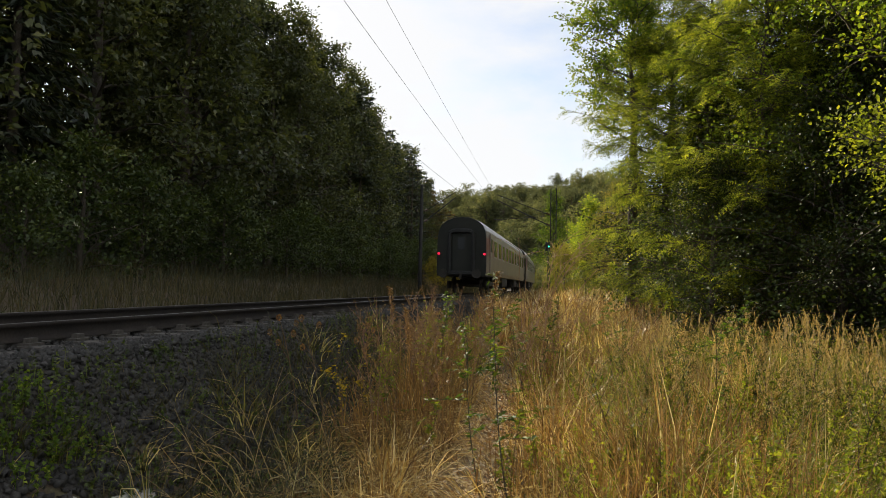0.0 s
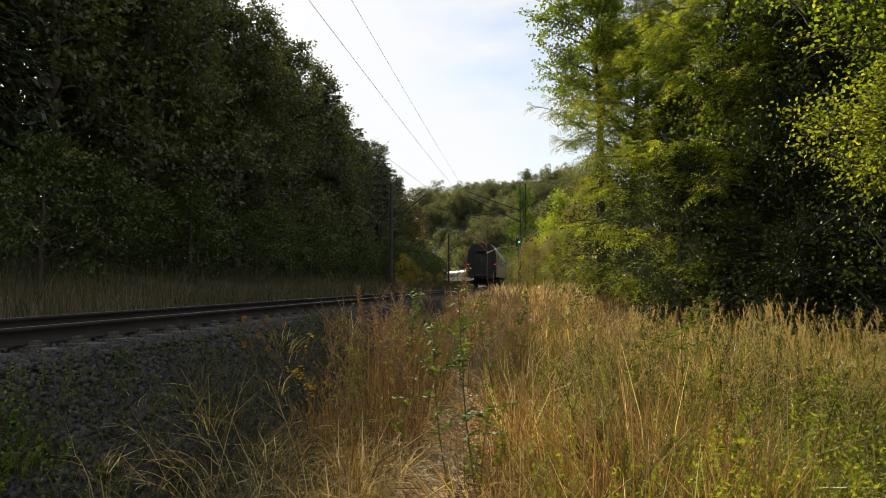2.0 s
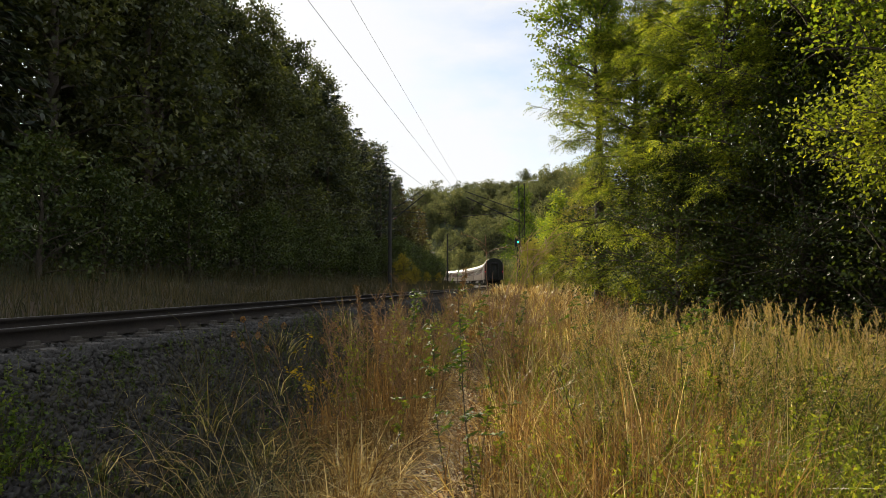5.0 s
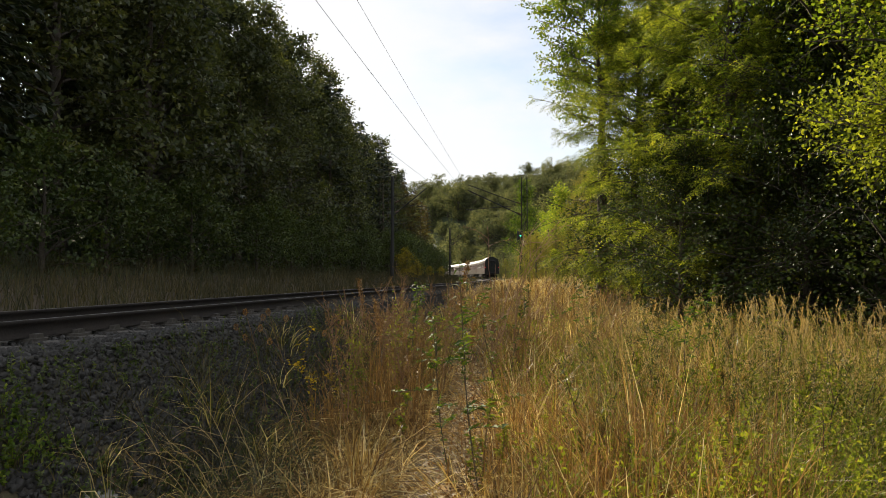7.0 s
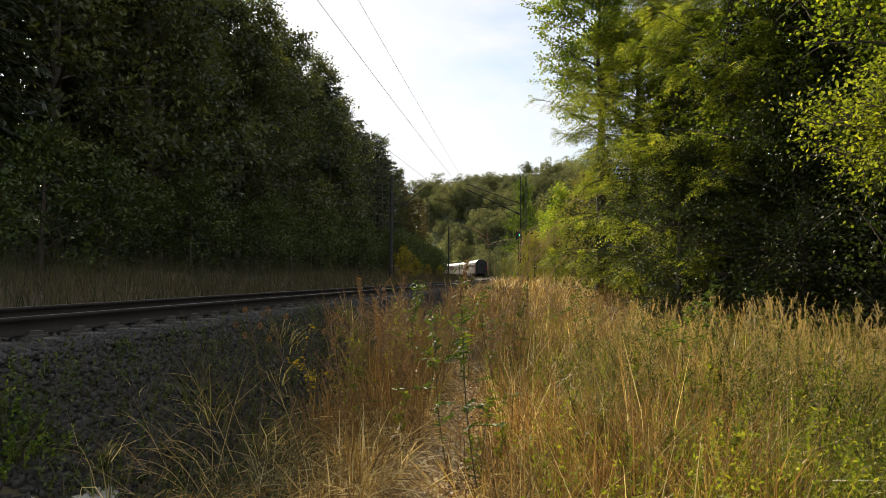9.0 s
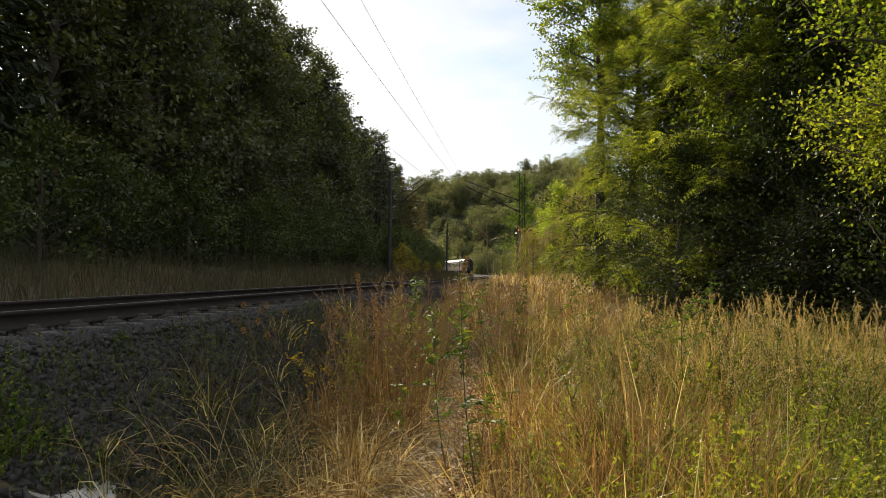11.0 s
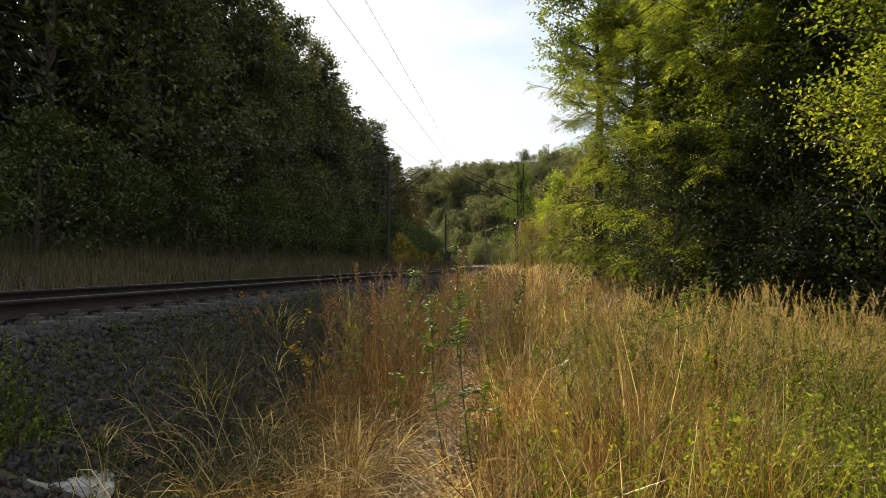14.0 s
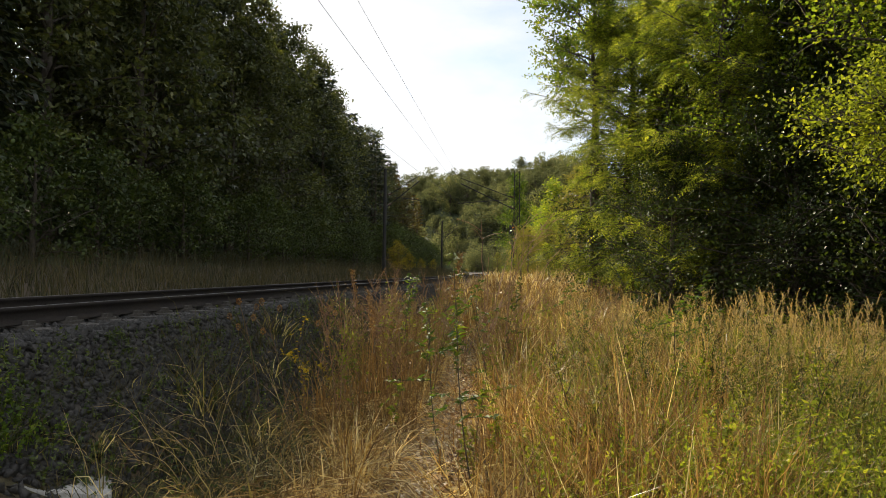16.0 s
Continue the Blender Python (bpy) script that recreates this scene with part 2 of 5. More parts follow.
def add_rod(bm, a, b, r0, r1=None, seg=6):
    a, b = Vector(a), Vector(b)
    d = b - a
    m = Matrix.Translation((a + b) / 2) @ d.to_track_quat("Z", "Y").to_matrix().to_4x4()
    bmesh.ops.create_cone(bm, cap_ends=True, segments=seg, radius1=r0, radius2=r0 if r1 is None else r1, depth=d.length, matrix=m)
    return bm


def rod(a, b, r0, r1=None, seg=6):
    return add_rod(bmesh.new(), a, b, r0, r1, seg)


def unit(v):
    return v / np.maximum(np.linalg.norm(v, axis=-1, keepdims=True), 1e-9)


def tubes(paths, radii, seg=5):
    """Tapered tubes along polylines: paths is a list of (k, 3) arrays, radii one array of k each."""
    Vs, Fs, base = [], [], 0
    ang = np.linspace(0, 2 * np.pi, seg, endpoint=False)
    for P, r in zip(paths, radii):
        P = np.asarray(P, float)
        T = unit(np.gradient(P, axis=0))
        ref = np.where(np.abs(T[:, 2:3]) > 0.9, [[1.0, 0, 0]], [[0, 0, 1.0]])
        A = unit(np.cross(T, ref))
        B = np.cross(T, A)
        ring = P[:, None] + np.asarray(r)[:, None, None] * (A[:, None] * np.cos(ang)[None, :, None] + B[:, None] * np.sin(ang)[None, :, None])
        Vs.append(ring.reshape(-1, 3))
        k = len(P)
        i, j = np.meshgrid(np.arange(k - 1), np.arange(seg), indexing="ij")
        j2 = (j + 1) % seg
        Fs.append(np.stack([i * seg + j, i * seg + j2, (i + 1) * seg + j2, (i + 1) * seg + j], -1).reshape(-1, 4) + base)
        base += k * seg
    return np.concatenate(Vs), np.concatenate(Fs)


def leaves(P, D, length, width, droop=0.12, normal=None, full=False):
    """A folded diamond a leaf, from P along D; full: rounder, of two halves."""
    n = len(P)
    D = unit(D)
    N = rng.normal(size=(n, 3)) * 0.7 + [0, 0, 0.9] if normal is None else normal
    S = unit(np.cross(D, N))
    U = np.cross(S, D)
    L, W = np.broadcast_to(length, n)[:, None], np.broadcast_to(width, n)[:, None]
    if full:
        rows = [P, P + D * L - U * L * droop]
        for g, k_ in ((1, 0.28), (1, 0.66), (-1, 0.28), (-1, 0.66)):
            rows.append(P + D * L * k_ + S * W * g * (0.46 if k_ < 0.5 else 0.40) + U * W * 0.16)
        o = 6 * np.arange(n)[:, None]
        return np.stack(rows, 1).reshape(-1, 3), np.concatenate([o + [0, 2, 3, 1], o + [0, 1, 5, 4]])
    mid = P + D * L * 0.45
    V = np.stack([P, mid + S * W / 2 + U * W * 0.18, P + D * L - U * L * droop, mid - S * W / 2 + U * W * 0.18], 1).reshape(-1, 3)
    return V, np.arange(4 * n).reshape(n, 4)


def fronds(P, D, length, pairs=6, leaflet=0.045, wide=0.02):
    """Pinnate leaves: pairs of leaflets along a drooping rib."""
    n = len(P)
    D = unit(D)
    N = unit(rng.normal(size=(n, 3)) * 0.45 + [0, 0, 1.0])
    S = unit(np.cross(D, N))
    U = np.cross(S, D)
    Ps, Ds, Ns = [], [], []
    L = np.broadcast_to(length, n)[:, None]
    for k in range(pairs):
        f = (k + 1) / pairs
        at = P + D * L * f - np.array([0, 0, 1.0]) * L * 0.35 * f * f
        for sgn in (1, -1):
            Ps.append(at)
            Ds.append(S * sgn + D * 0.35 - [0, 0, 0.25])
            Ns.append(U)
    P2, D2, N2 = np.concatenate(Ps), np.concatenate(Ds), np.concatenate(Ns)
    return leaves(P2, D2, leaflet * rng.uniform(0.8, 1.25, len(P2)), wide, 0.05, N2 + rng.normal(size=N2.shape) * 0.25)


def joinm(*pairs):
    Vs, Fs, idx, base = [], [], [], 0
    for i, (V, F) in enumerate(pairs):
        Vs.append(V)
        Fs.append(F + base)
        idx.append(np.full(len(F), i))
        base += len(V)
    return np.concatenate(Vs), np.concatenate(Fs), np.concatenate(idx)


# ---- the lie of the land ----
RAD, CX, CY = 520.0, 8.85 - 520.0, 137.0
A0 = math.asin((59.2 - CY) / RAD)
TX, TY = CX + RAD * math.cos(A0), 59.2
RAIL, BED = 1.17, 0.94


def smooth(v, a, b):
    t = np.clip((np.asarray(v, float) - a) / (b - a), 0, 1)
    return t * t * (3 - 2 * t)


def off(x, y):
    """Distance to the right of the track's middle: straight at first, then a bend to the left."""
    x, y = np.asarray(x, float), np.asarray(y, float)
    dx, dy = x - TX, y - TY
    before = -math.sin(A0) * dx + math.cos(A0) * dy < 0
    return np.where(before, math.cos(A0) * dx + math.sin(A0) * dy, np.hypot(x - CX, y - CY) - RAD)


def along(s_, u=0.0):
    """Places and headings s metres along the track from where the bend begins."""
    s_ = np.asarray(s_, float)
    a = A0 + np.maximum(s_, 0) / RAD
    back = np.minimum(s_, 0)
    return CX + (RAD + u) * np.cos(a) - back * math.sin(A0), CY + (RAD + u) * np.sin(a) + back * math.cos(A0), a


def s_of(y):
    y = np.asarray(y, float)
    return np.where(y < TY, (y - TY) / math.cos(A0), (np.arcsin(np.clip((y - CY) / RAD, -1, 1)) - A0) * RAD)


def on_track(y, u=0.0):
    x_, y_, a = along(s_of(y), u)
    return float(x_), float(y_), math.degrees(float(a))


def wav(x, y):
    return np.sin(x * 1.3 + np.sin(y * 0.7) * 1.7) * 0.5 + np.sin(y * 1.9 + x * 0.6) * 0.3 + np.sin(x * 3.7 - y * 2.9) * 0.2


def ground_z(x, y):
    x, y = np.asarray(x, float), np.asarray(y, float)
    u = off(x, y)
    right = 0.85 * smooth(y, 5, 40) + 0.05 * wav(x, y) + np.clip(u - 16, 0, 60) * 0.05
    right = right + 26 * smooth(u, 60, 220)
    slope = BED - (u - 1.85) / 1.45
    z = np.where(u > 1.85, np.maximum(right, slope), BED)
    bank = 0.62 + np.clip(-u - 3.0, 0, 14) * 0.17 + np.clip(-u - 17, 0, 60) * 0.42 + 0.12 * wav(x * 0.6, y * 0.6)
    z = np.where(u < -2.1, np.maximum(bank, BED - (-u - 2.1) / 1.5), z)
    wv = y - 205 + 1.0 * (u - 8)
    hill = 33 * smooth(wv, 5, 135) * smooth(u, 5, 16) + 30 * smooth(y, 330, 900)
    return z + hill


def axis(stops):
    out = [np.arange(a, b, s) for a, b, s in stops]
    return np.concatenate(out + [np.array([stops[-1][1]])])


gx = axis([(-1600, -400, 150), (-400, -60, 20), (-60, -12, 1.5), (-12, -6, 0.4), (-6, 3.6, 0.13), (3.6, 14, 0.4), (14, 60, 2), (60, 400, 20), (400, 1600, 150)])
gy = axis([(-600, -60, 60), (-60, -8, 4), (-8, 14, 0.13), (14, 30, 0.4), (30, 90, 1.0), (90, 330, 4), (330, 560, 12), (560, 2400, 120)])
X, Y = np.meshgrid(gx, gy)
Z = ground_z(X, Y)
nx, ny = len(gx), len(gy)
ii, jj = np.meshgrid(np.arange(ny - 1), np.arange(nx - 1), indexing="ij")
Fq = np.stack([ii * nx + jj, ii * nx + jj + 1, (ii + 1) * nx + jj + 1, (ii + 1) * nx + jj], -1).reshape(-1, 4)
mx, my = X[:-1, :-1].ravel() + 0.2, Y[:-1, :-1].ravel() + 0.2
um = off(mx, my)


def path_x(y):
    w = np.clip(y - 5, -5, 9)
    return -0.06 + 0.13 * w - 0.008 * w * w


fray = rng.uniform(-0.5, 0.5, len(mx)) + wav(mx * 2.3, my * 2.3)
near_path = (np.abs(mx - path_x(my)) + 0.1 * fray < 0.2) & (my > -6) & (my < 30)
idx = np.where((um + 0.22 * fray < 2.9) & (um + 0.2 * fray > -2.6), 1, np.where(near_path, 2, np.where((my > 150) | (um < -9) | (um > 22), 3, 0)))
ground = tagged(new("ground", np_mesh("ground", np.stack([X, Y, Z], -1).reshape(-1, 3), Fq, [M["soil"], M["bed"], M["path"], M["slope"]], True, idx)),
                "dry meadow soil, trodden path and railway ballast bed", "ground", kind="structure")


# ---- the railway ----
def arc_points(y0, y1, u, step):
    s0, s1 = float(s_of(y0)), float(s_of(y1))
    x_, y_, a = along(np.linspace(s0, s1, int((s1 - s0) / step) + 2), u)
    return np.stack([x_, y_], -1), a


def rail_mesh(u):
    prof = np.array([(-0.07, -0.172), (-0.07, -0.16), (-0.012, -0.135), (-0.009, -0.05), (-0.034, -0.038), (-0.036, -0.01), (-0.026, 0.0),
                     (0.026, 0.0), (0.036, -0.01), (0.034, -0.038), (0.009, -0.05), (0.012, -0.135), (0.07, -0.16), (0.07, -0.172)])
    P, a = arc_points(-30, 300, u, 3.0)
    k, q = len(P), len(prof)
    rad = np.stack([np.cos(a), np.sin(a)], -1)
    V = np.concatenate([(P[:, None] + rad[:, None] * prof[None, :, :1]), np.broadcast_to(RAIL + prof[None, :, 1:], (k, q, 1))], -1).reshape(-1, 3)
    i, j = np.meshgrid(np.arange(k - 1), np.arange(q - 1), indexing="ij")
    F = np.stack([i * q + j, i * q + j + 1, (i + 1) * q + j + 1, (i + 1) * q + j], -1).reshape(-1, 4)
    return np_mesh("rail", V, F, [M["rail_side"], M["rail_top"]], index=(j.ravel() == 6).astype(int))


def sleeper_mesh():
    bm = box((2.6, 0.26, 0.2), (0, 0, -0.1), bev=0.02)
    for s in (-1, 1):
        add_box(bm, (0.36, 0.2, 0.03), (s * 0.76, 0, 0.012))
        for q in (-1, 1):
            add_box(bm, (0.07, 0.11, 0.06), (s * 0.76 + q * 0.11, 0, 0.04))
    me = bpy.data.meshes.new("sleeper")
    bm.to_mesh(me)
    bm.free()
    me.materials.append(M["sleeper"])
    return me


def railway_track(u0, y_end, label):
    t = thing("railway_track", label, "railway track", kind="structure")
    for s in (-1, 1):
        child("rail", rail_mesh(u0 + s * 0.753), t, "rusty rail with a polished head")
    me = sleeper_mesh()
    P, a = arc_points(-6, y_end, u0, 0.63)
    for (x, y), ang in zip(P, a):
        child("sleeper", me, t, m=pose(x, y, RAIL - 0.205, 0, 0, math.degrees(ang)))
    return t


TRACK = railway_track(0.0, 120, "railway track with rusty rails on concrete sleepers")

# ballast stones on the shoulder and between the rails
CUBE = np.array([(-1, -1, -1), (1, -1, -1), (1, 1, -1), (-1, 1, -1), (-1, -1, 1), (1, -1, 1), (1, 1, 1), (-1, 1, 1)]) * 0.72
CUBEF = np.array([(0, 3, 2, 1), (4, 5, 6, 7), (0, 1, 5, 4), (1, 2, 6, 5), (2, 3, 7, 6), (3, 0, 4, 7)])


def stones(x, y, z, size):
    """Angular broken stones, each turned its own way."""
    n = len(x)
    S = size[:, None, None] * CUBE[None] * rng.uniform(0.5, 1.25, (n, 1, 3)) * rng.uniform(0.55, 1.2, (n, 8, 1))
    S = S + rng.normal(0, 0.3, (n, 8, 3)) * size[:, None, None]
    for ax in (2, 0):
        q = rng.uniform(0, 2 * np.pi, n)
        c, s_ = np.cos(q)[:, None], np.sin(q)[:, None]
        i, j = [(1, 2), (0, 2), (0, 1)][ax]
        S[..., i], S[..., j] = S[..., i] * c - S[..., j] * s_, S[..., i] * s_ + S[..., j] * c
    V = S + np.stack([x, y, z], -1)[:, None]
    return V.reshape(-1, 3), (CUBEF[None] + 8 * np.arange(n)[:, None, None]).reshape(-1, 4)


n = 40000
yy = 3 + 40 * rng.uniform(0, 1, n) ** 1.6
uu = rng.uniform(-2.1, 3.3, n)
uu[: n // 2] = rng.uniform(1.2, 3.4, n // 2)
sx, sy, _ = along(s_of(yy), uu)
keep = sy > 2
sx, sy = sx[keep], sy[keep]
V, F = stones(sx, sy, ground_z(sx, sy) + 0.005, rng.uniform(0.017, 0.038, len(sx)))
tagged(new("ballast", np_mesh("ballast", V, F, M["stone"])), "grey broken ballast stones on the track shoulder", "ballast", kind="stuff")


STONES = []
for _ in range(14):
    V, F = stones(np.zeros(1), np.zeros(1), np.zeros(1), np.array([1.0]))
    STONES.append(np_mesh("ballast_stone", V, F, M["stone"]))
for i in range(300):
    x_, y_, _ = along(s_of(rng.uniform(4.6, 9.5)), rng.uniform(1.5, 2.9))
    r = rng.uniform(0.022, 0.04)
    ob = child("ballast_stone", STONES[i % 14], TRACK, m=pose(float(x_), float(y_), float(ground_z(x_, y_)) + 0.018, rng.uniform(0, 360), rng.uniform(0, 360), rng.uniform(0, 360)))
    ob.scale = (r, r, r)


# ---- masts, wires, signal ----
def lattice_mast(y, u, label):
    x, yy_, ang = on_track(y, u)
    t = thing("catenary_mast", label, "mast", pose(x, yy_, float(ground_z(x, yy_)), 0, 0, ang), "catenary masts")
    h, w = 8.0, 0.2
    part("foundation", box((0.8, 0.8, 0.5), (0, 0, -0.1), bev=0.04), M["slab"], t, "concrete foundation block")
    for s in (-1, 1):
        part("leg", box((0.07, 0.12, h), (s * w, 0, h / 2), bev=0.01), M["steel"], t)
    bm = bmesh.new()
    k = 15
    for i in range(k):
        z0, z1, s = h * i / k, h * (i + 1) / k, 1 if i % 2 else -1
        for q in (-0.05, 0.05):
            add_rod(bm, (s * w, q, z0), (-s * w, q, z1), 0.016, seg=4)
    part("lacing", bm, M["steel"], t, "zigzag steel lacing")
    return t


def tube_mast(y, u, label):
    x, yy_, ang = on_track(y, u)
    t = thing("catenary_mast", label, "mast", pose(x, yy_, float(ground_z(x, yy_)), 0, 0, ang), "catenary masts")
    part("foundation", box((0.6, 0.6, 0.5), (0, 0, -0.2), bev=0.04), M["bed"], t, "concrete foundation block")
    part("post", rod((0, 0, 0), (0, 0, 8.0), 0.15, 0.11, 10), M["steel"], t)
    part("cap", rod((0, 0, 8.0), (0, 0, 8.06), 0.13, 0.05, 10), M["steel"], t)
    return t


def cantilever(t, side, reach):
    """Bracket arm towards the track; side is -1 where the track lies to the mast's left."""
    x1 = side * reach
    a = part("cantilever", rod((side * 0.2, 0, 5.2), (x1, 0, 7.1), 0.04), M["steel"], t, "sloping tubular bracket arm")
    part("top_tube", rod((side * 0.2, 0, 6.0), (x1, 0, 7.5), 0.03), M["steel"], a)
    part("registration_arm", rod((side * 0.7, 0, 5.9), (x1 * 1.06, 0, 5.65), 0.024), M["steel"], a)
    part("steady_arm", rod((x1 * 1.06, 0, 5.7), (x1 * 0.75, 0, 5.45), 0.014), M["steel"], a)
    for z in (5.3, 6.08):
        bm = bmesh.new()
        for i in range(4):
            add_rod(bm, (side * (0.24 + 0.07 * i), 0, z + 0.03 * i), (side * (0.28 + 0.07 * i), 0, z + 0.02 + 0.03 * i), 0.08, 0.05, 8)
        part("insulator", bm, M["porcelain"], a, "ribbed brown insulator")


for y in (51, 111, 171):
    cantilever(lattice_mast(y, 4.2, "grey steel lattice mast carrying a wire bracket beside the track"), -1, 4.1)
for y, u in ((51, -5.6), (111, -7.1)):
    cantilever(tube_mast(y, u, "dark steel tube mast before the forest edge"), 1, 2.6)


def wire(name, pts, r, label):
    P = []
    for a, b in zip(pts[:-1], pts[1:]):
        f = np.linspace(0, 1, 14)[:, None]
        a, b = np.array(a), np.array(b)
        P.append(a + (b - a) * f - np.array([0, 0, 1.0]) * (4 * f * (1 - f)) * 0.004 * np.linalg.norm(b - a))
    V, F = tubes([np.concatenate(P)], [np.full(14 * len(P), r)], 5)
    return tagged(new(name, np_mesh(name, V, F, M["wire"])), label, "wire", "overhead wires")


def wpt(y, u, z):
    x, yy_, _ = on_track(y, u)
    return (x, yy_, z)


wire("messenger_wire", [(-5.7, -9, EYE + 6.3), (1.7, 51, EYE + 6.1), wpt(111, -0.1, 7.9), wpt(171, 0, 7.9), wpt(231, 0, 7.9)], 0.006, "thin dark messenger wire of the overhead line")
wire("feeder_wire", [(-5.0, -9, EYE + 7.2), (1.6, 51, EYE + 7.0), wpt(111, 1.5, 8.8), wpt(171, 2, 8.8)], 0.005, "thin dark feeder wire high above the track")
wire("contact_wire", [wpt(-9, 0, EYE + 4.9), wpt(51, 0.1, EYE + 4.9), wpt(111, 0, 6.5), wpt(171, 0, 6.5), wpt(231, 0, 6.5)], 0.006, "thin contact wire above the track")

SIGNAL_AT = (10.0, 90.0)


def signal():
    x, y = SIGNAL_AT
    t = thing("railway_signal", "black colour-light railway signal on a slim post beside the track", "signal", pose(x, y, float(ground_z(x, y))))
    part("post", rod((0, 0, 0), (0, 0, 6.9), 0.08, 0.07, 10), M["steel"], t)
    board = part("signal_board", box((0.82, 0.18, 1.2), (0, -0.12, 6.0), bev=0.06), M["signal_box"], t, "black signal board with rounded corners")
    part("ladder_rail", rod((0.3, 0.2, 0.2), (0.3, 0.2, 5.4), 0.02), M["steel"], t)
    lens_covers = {}
    for name, mat, lx, lz in (("green_lamp", "green_light", 0.03, 6.02), ("amber_lamp", "amber_light", 0.16, 6.3), ("white_lamp", "white_light", -0.2, 5.9)):
        part(name, rod((lx, -0.2, lz), (lx, -0.235, lz), 0.1, 0.09, 12), M[mat], board, "glowing signal lens")
        hood = bmesh.new()
        for i in range(9):
            q = math.pi * i / 8
            add_box(hood, (0.05, 0.16, 0.012), (lx + 0.125 * math.cos(q), -0.29, lz + 0.125 * math.sin(q)), Matrix.Rotation(math.pi / 2 - q, 4, "Y"))
        part("hood", hood, M["signal_box"], board)
        # invented cover disc, added to hide or bare the steadily glowing lens
        lens_covers[name] = part("shutter", rod((0, -0.245, 0), (0, -0.252, 0), 0.104, 0.104, 12), M["signal_box"], t, "added black disc that covers or clears a lens")
        lens_covers[name]["lamp"] = f"{lx} {lz}"
    return lens_covers


LENS_COVERS = signal()


# ---- coaches ----
HALF = [(1.36, 0.98), (1.41, 1.2), (1.41, 2.02), (1.385, 2.95), (1.33, 3.32), (1.17, 3.62), (0.86, 3.85), (0.45, 4.0), (0.0, 4.05)]
SECT = [(-13.05, 0.925), (-12.9, 0.95), (-11.6, 1.0), (11.6, 1.0), (12.9, 0.95), (13.05, 0.925)]


def shell(lo, hi):
    prof = HALF[lo:hi + 1]
    prof = prof + [(-x, z) for x, z in reversed(prof) if x > 0] if hi == 8 else prof
    bm = bmesh.new()
    for side in ((1,) if hi == 8 else (1, -1)):
        rows = [[bm.verts.new((side * x * k, y, z)) for x, z in prof] for y, k in SECT]
        for a, b in zip(rows[:-1], rows[1:]):
            for i in range(len(prof) - 1):
                bm.faces.new((a[i], a[i + 1], b[i + 1], b[i]))
    bmesh.ops.recalc_face_normals(bm, faces=bm.faces)
    return bm


def end_wall(y, s):
    k = 0.925
    ring = HALF + [(-x, z) for x, z in reversed(HALF) if x > 0]
    bm = bmesh.new()
    f = bm.faces.new([bm.verts.new((x * k * 0.995, y, z - 0.01)) for x, z in ring])
    r = bmesh.ops.extrude_face_region(bm, geom=[f])
    bmesh.ops.translate(bm, vec=(0, s * 0.04, 0), verts=[v for v in r["geom"] if isinstance(v, bmesh.types.BMVert)])
    bmesh.ops.recalc_face_normals(bm, faces=bm.faces)
    return bm


def arch(w, h, z0, y, depth, t):
    """An upright frame with a rounded top."""
    bm = bmesh.new()
    pts = [(-w, z0)] + [(-w + 0.25 * (1 - math.cos(q)), h - 0.25 + 0.25 * math.sin(q)) for q in (0, 0.5, 1.0, 1.57)]
    pts = pts + [(-x, z) for x, z in reversed(pts)]
    for (x0, za), (x1, zb) in zip(pts, pts[1:] + pts[:1]):
        add_rod(bm, (x0, y, za), (x1, y, zb), t, seg=6)
    return bm


def wheel_mesh():
    bm = bmesh.new()
    for s in (-1, 1):
        add_rod(bm, (s * 0.69, 0, 0), (s * 0.82, 0, 0), 0.46, 0.45, 18)
    add_rod(bm, (-0.9, 0, 0), (0.9, 0, 0), 0.08, seg=8)
    return bm


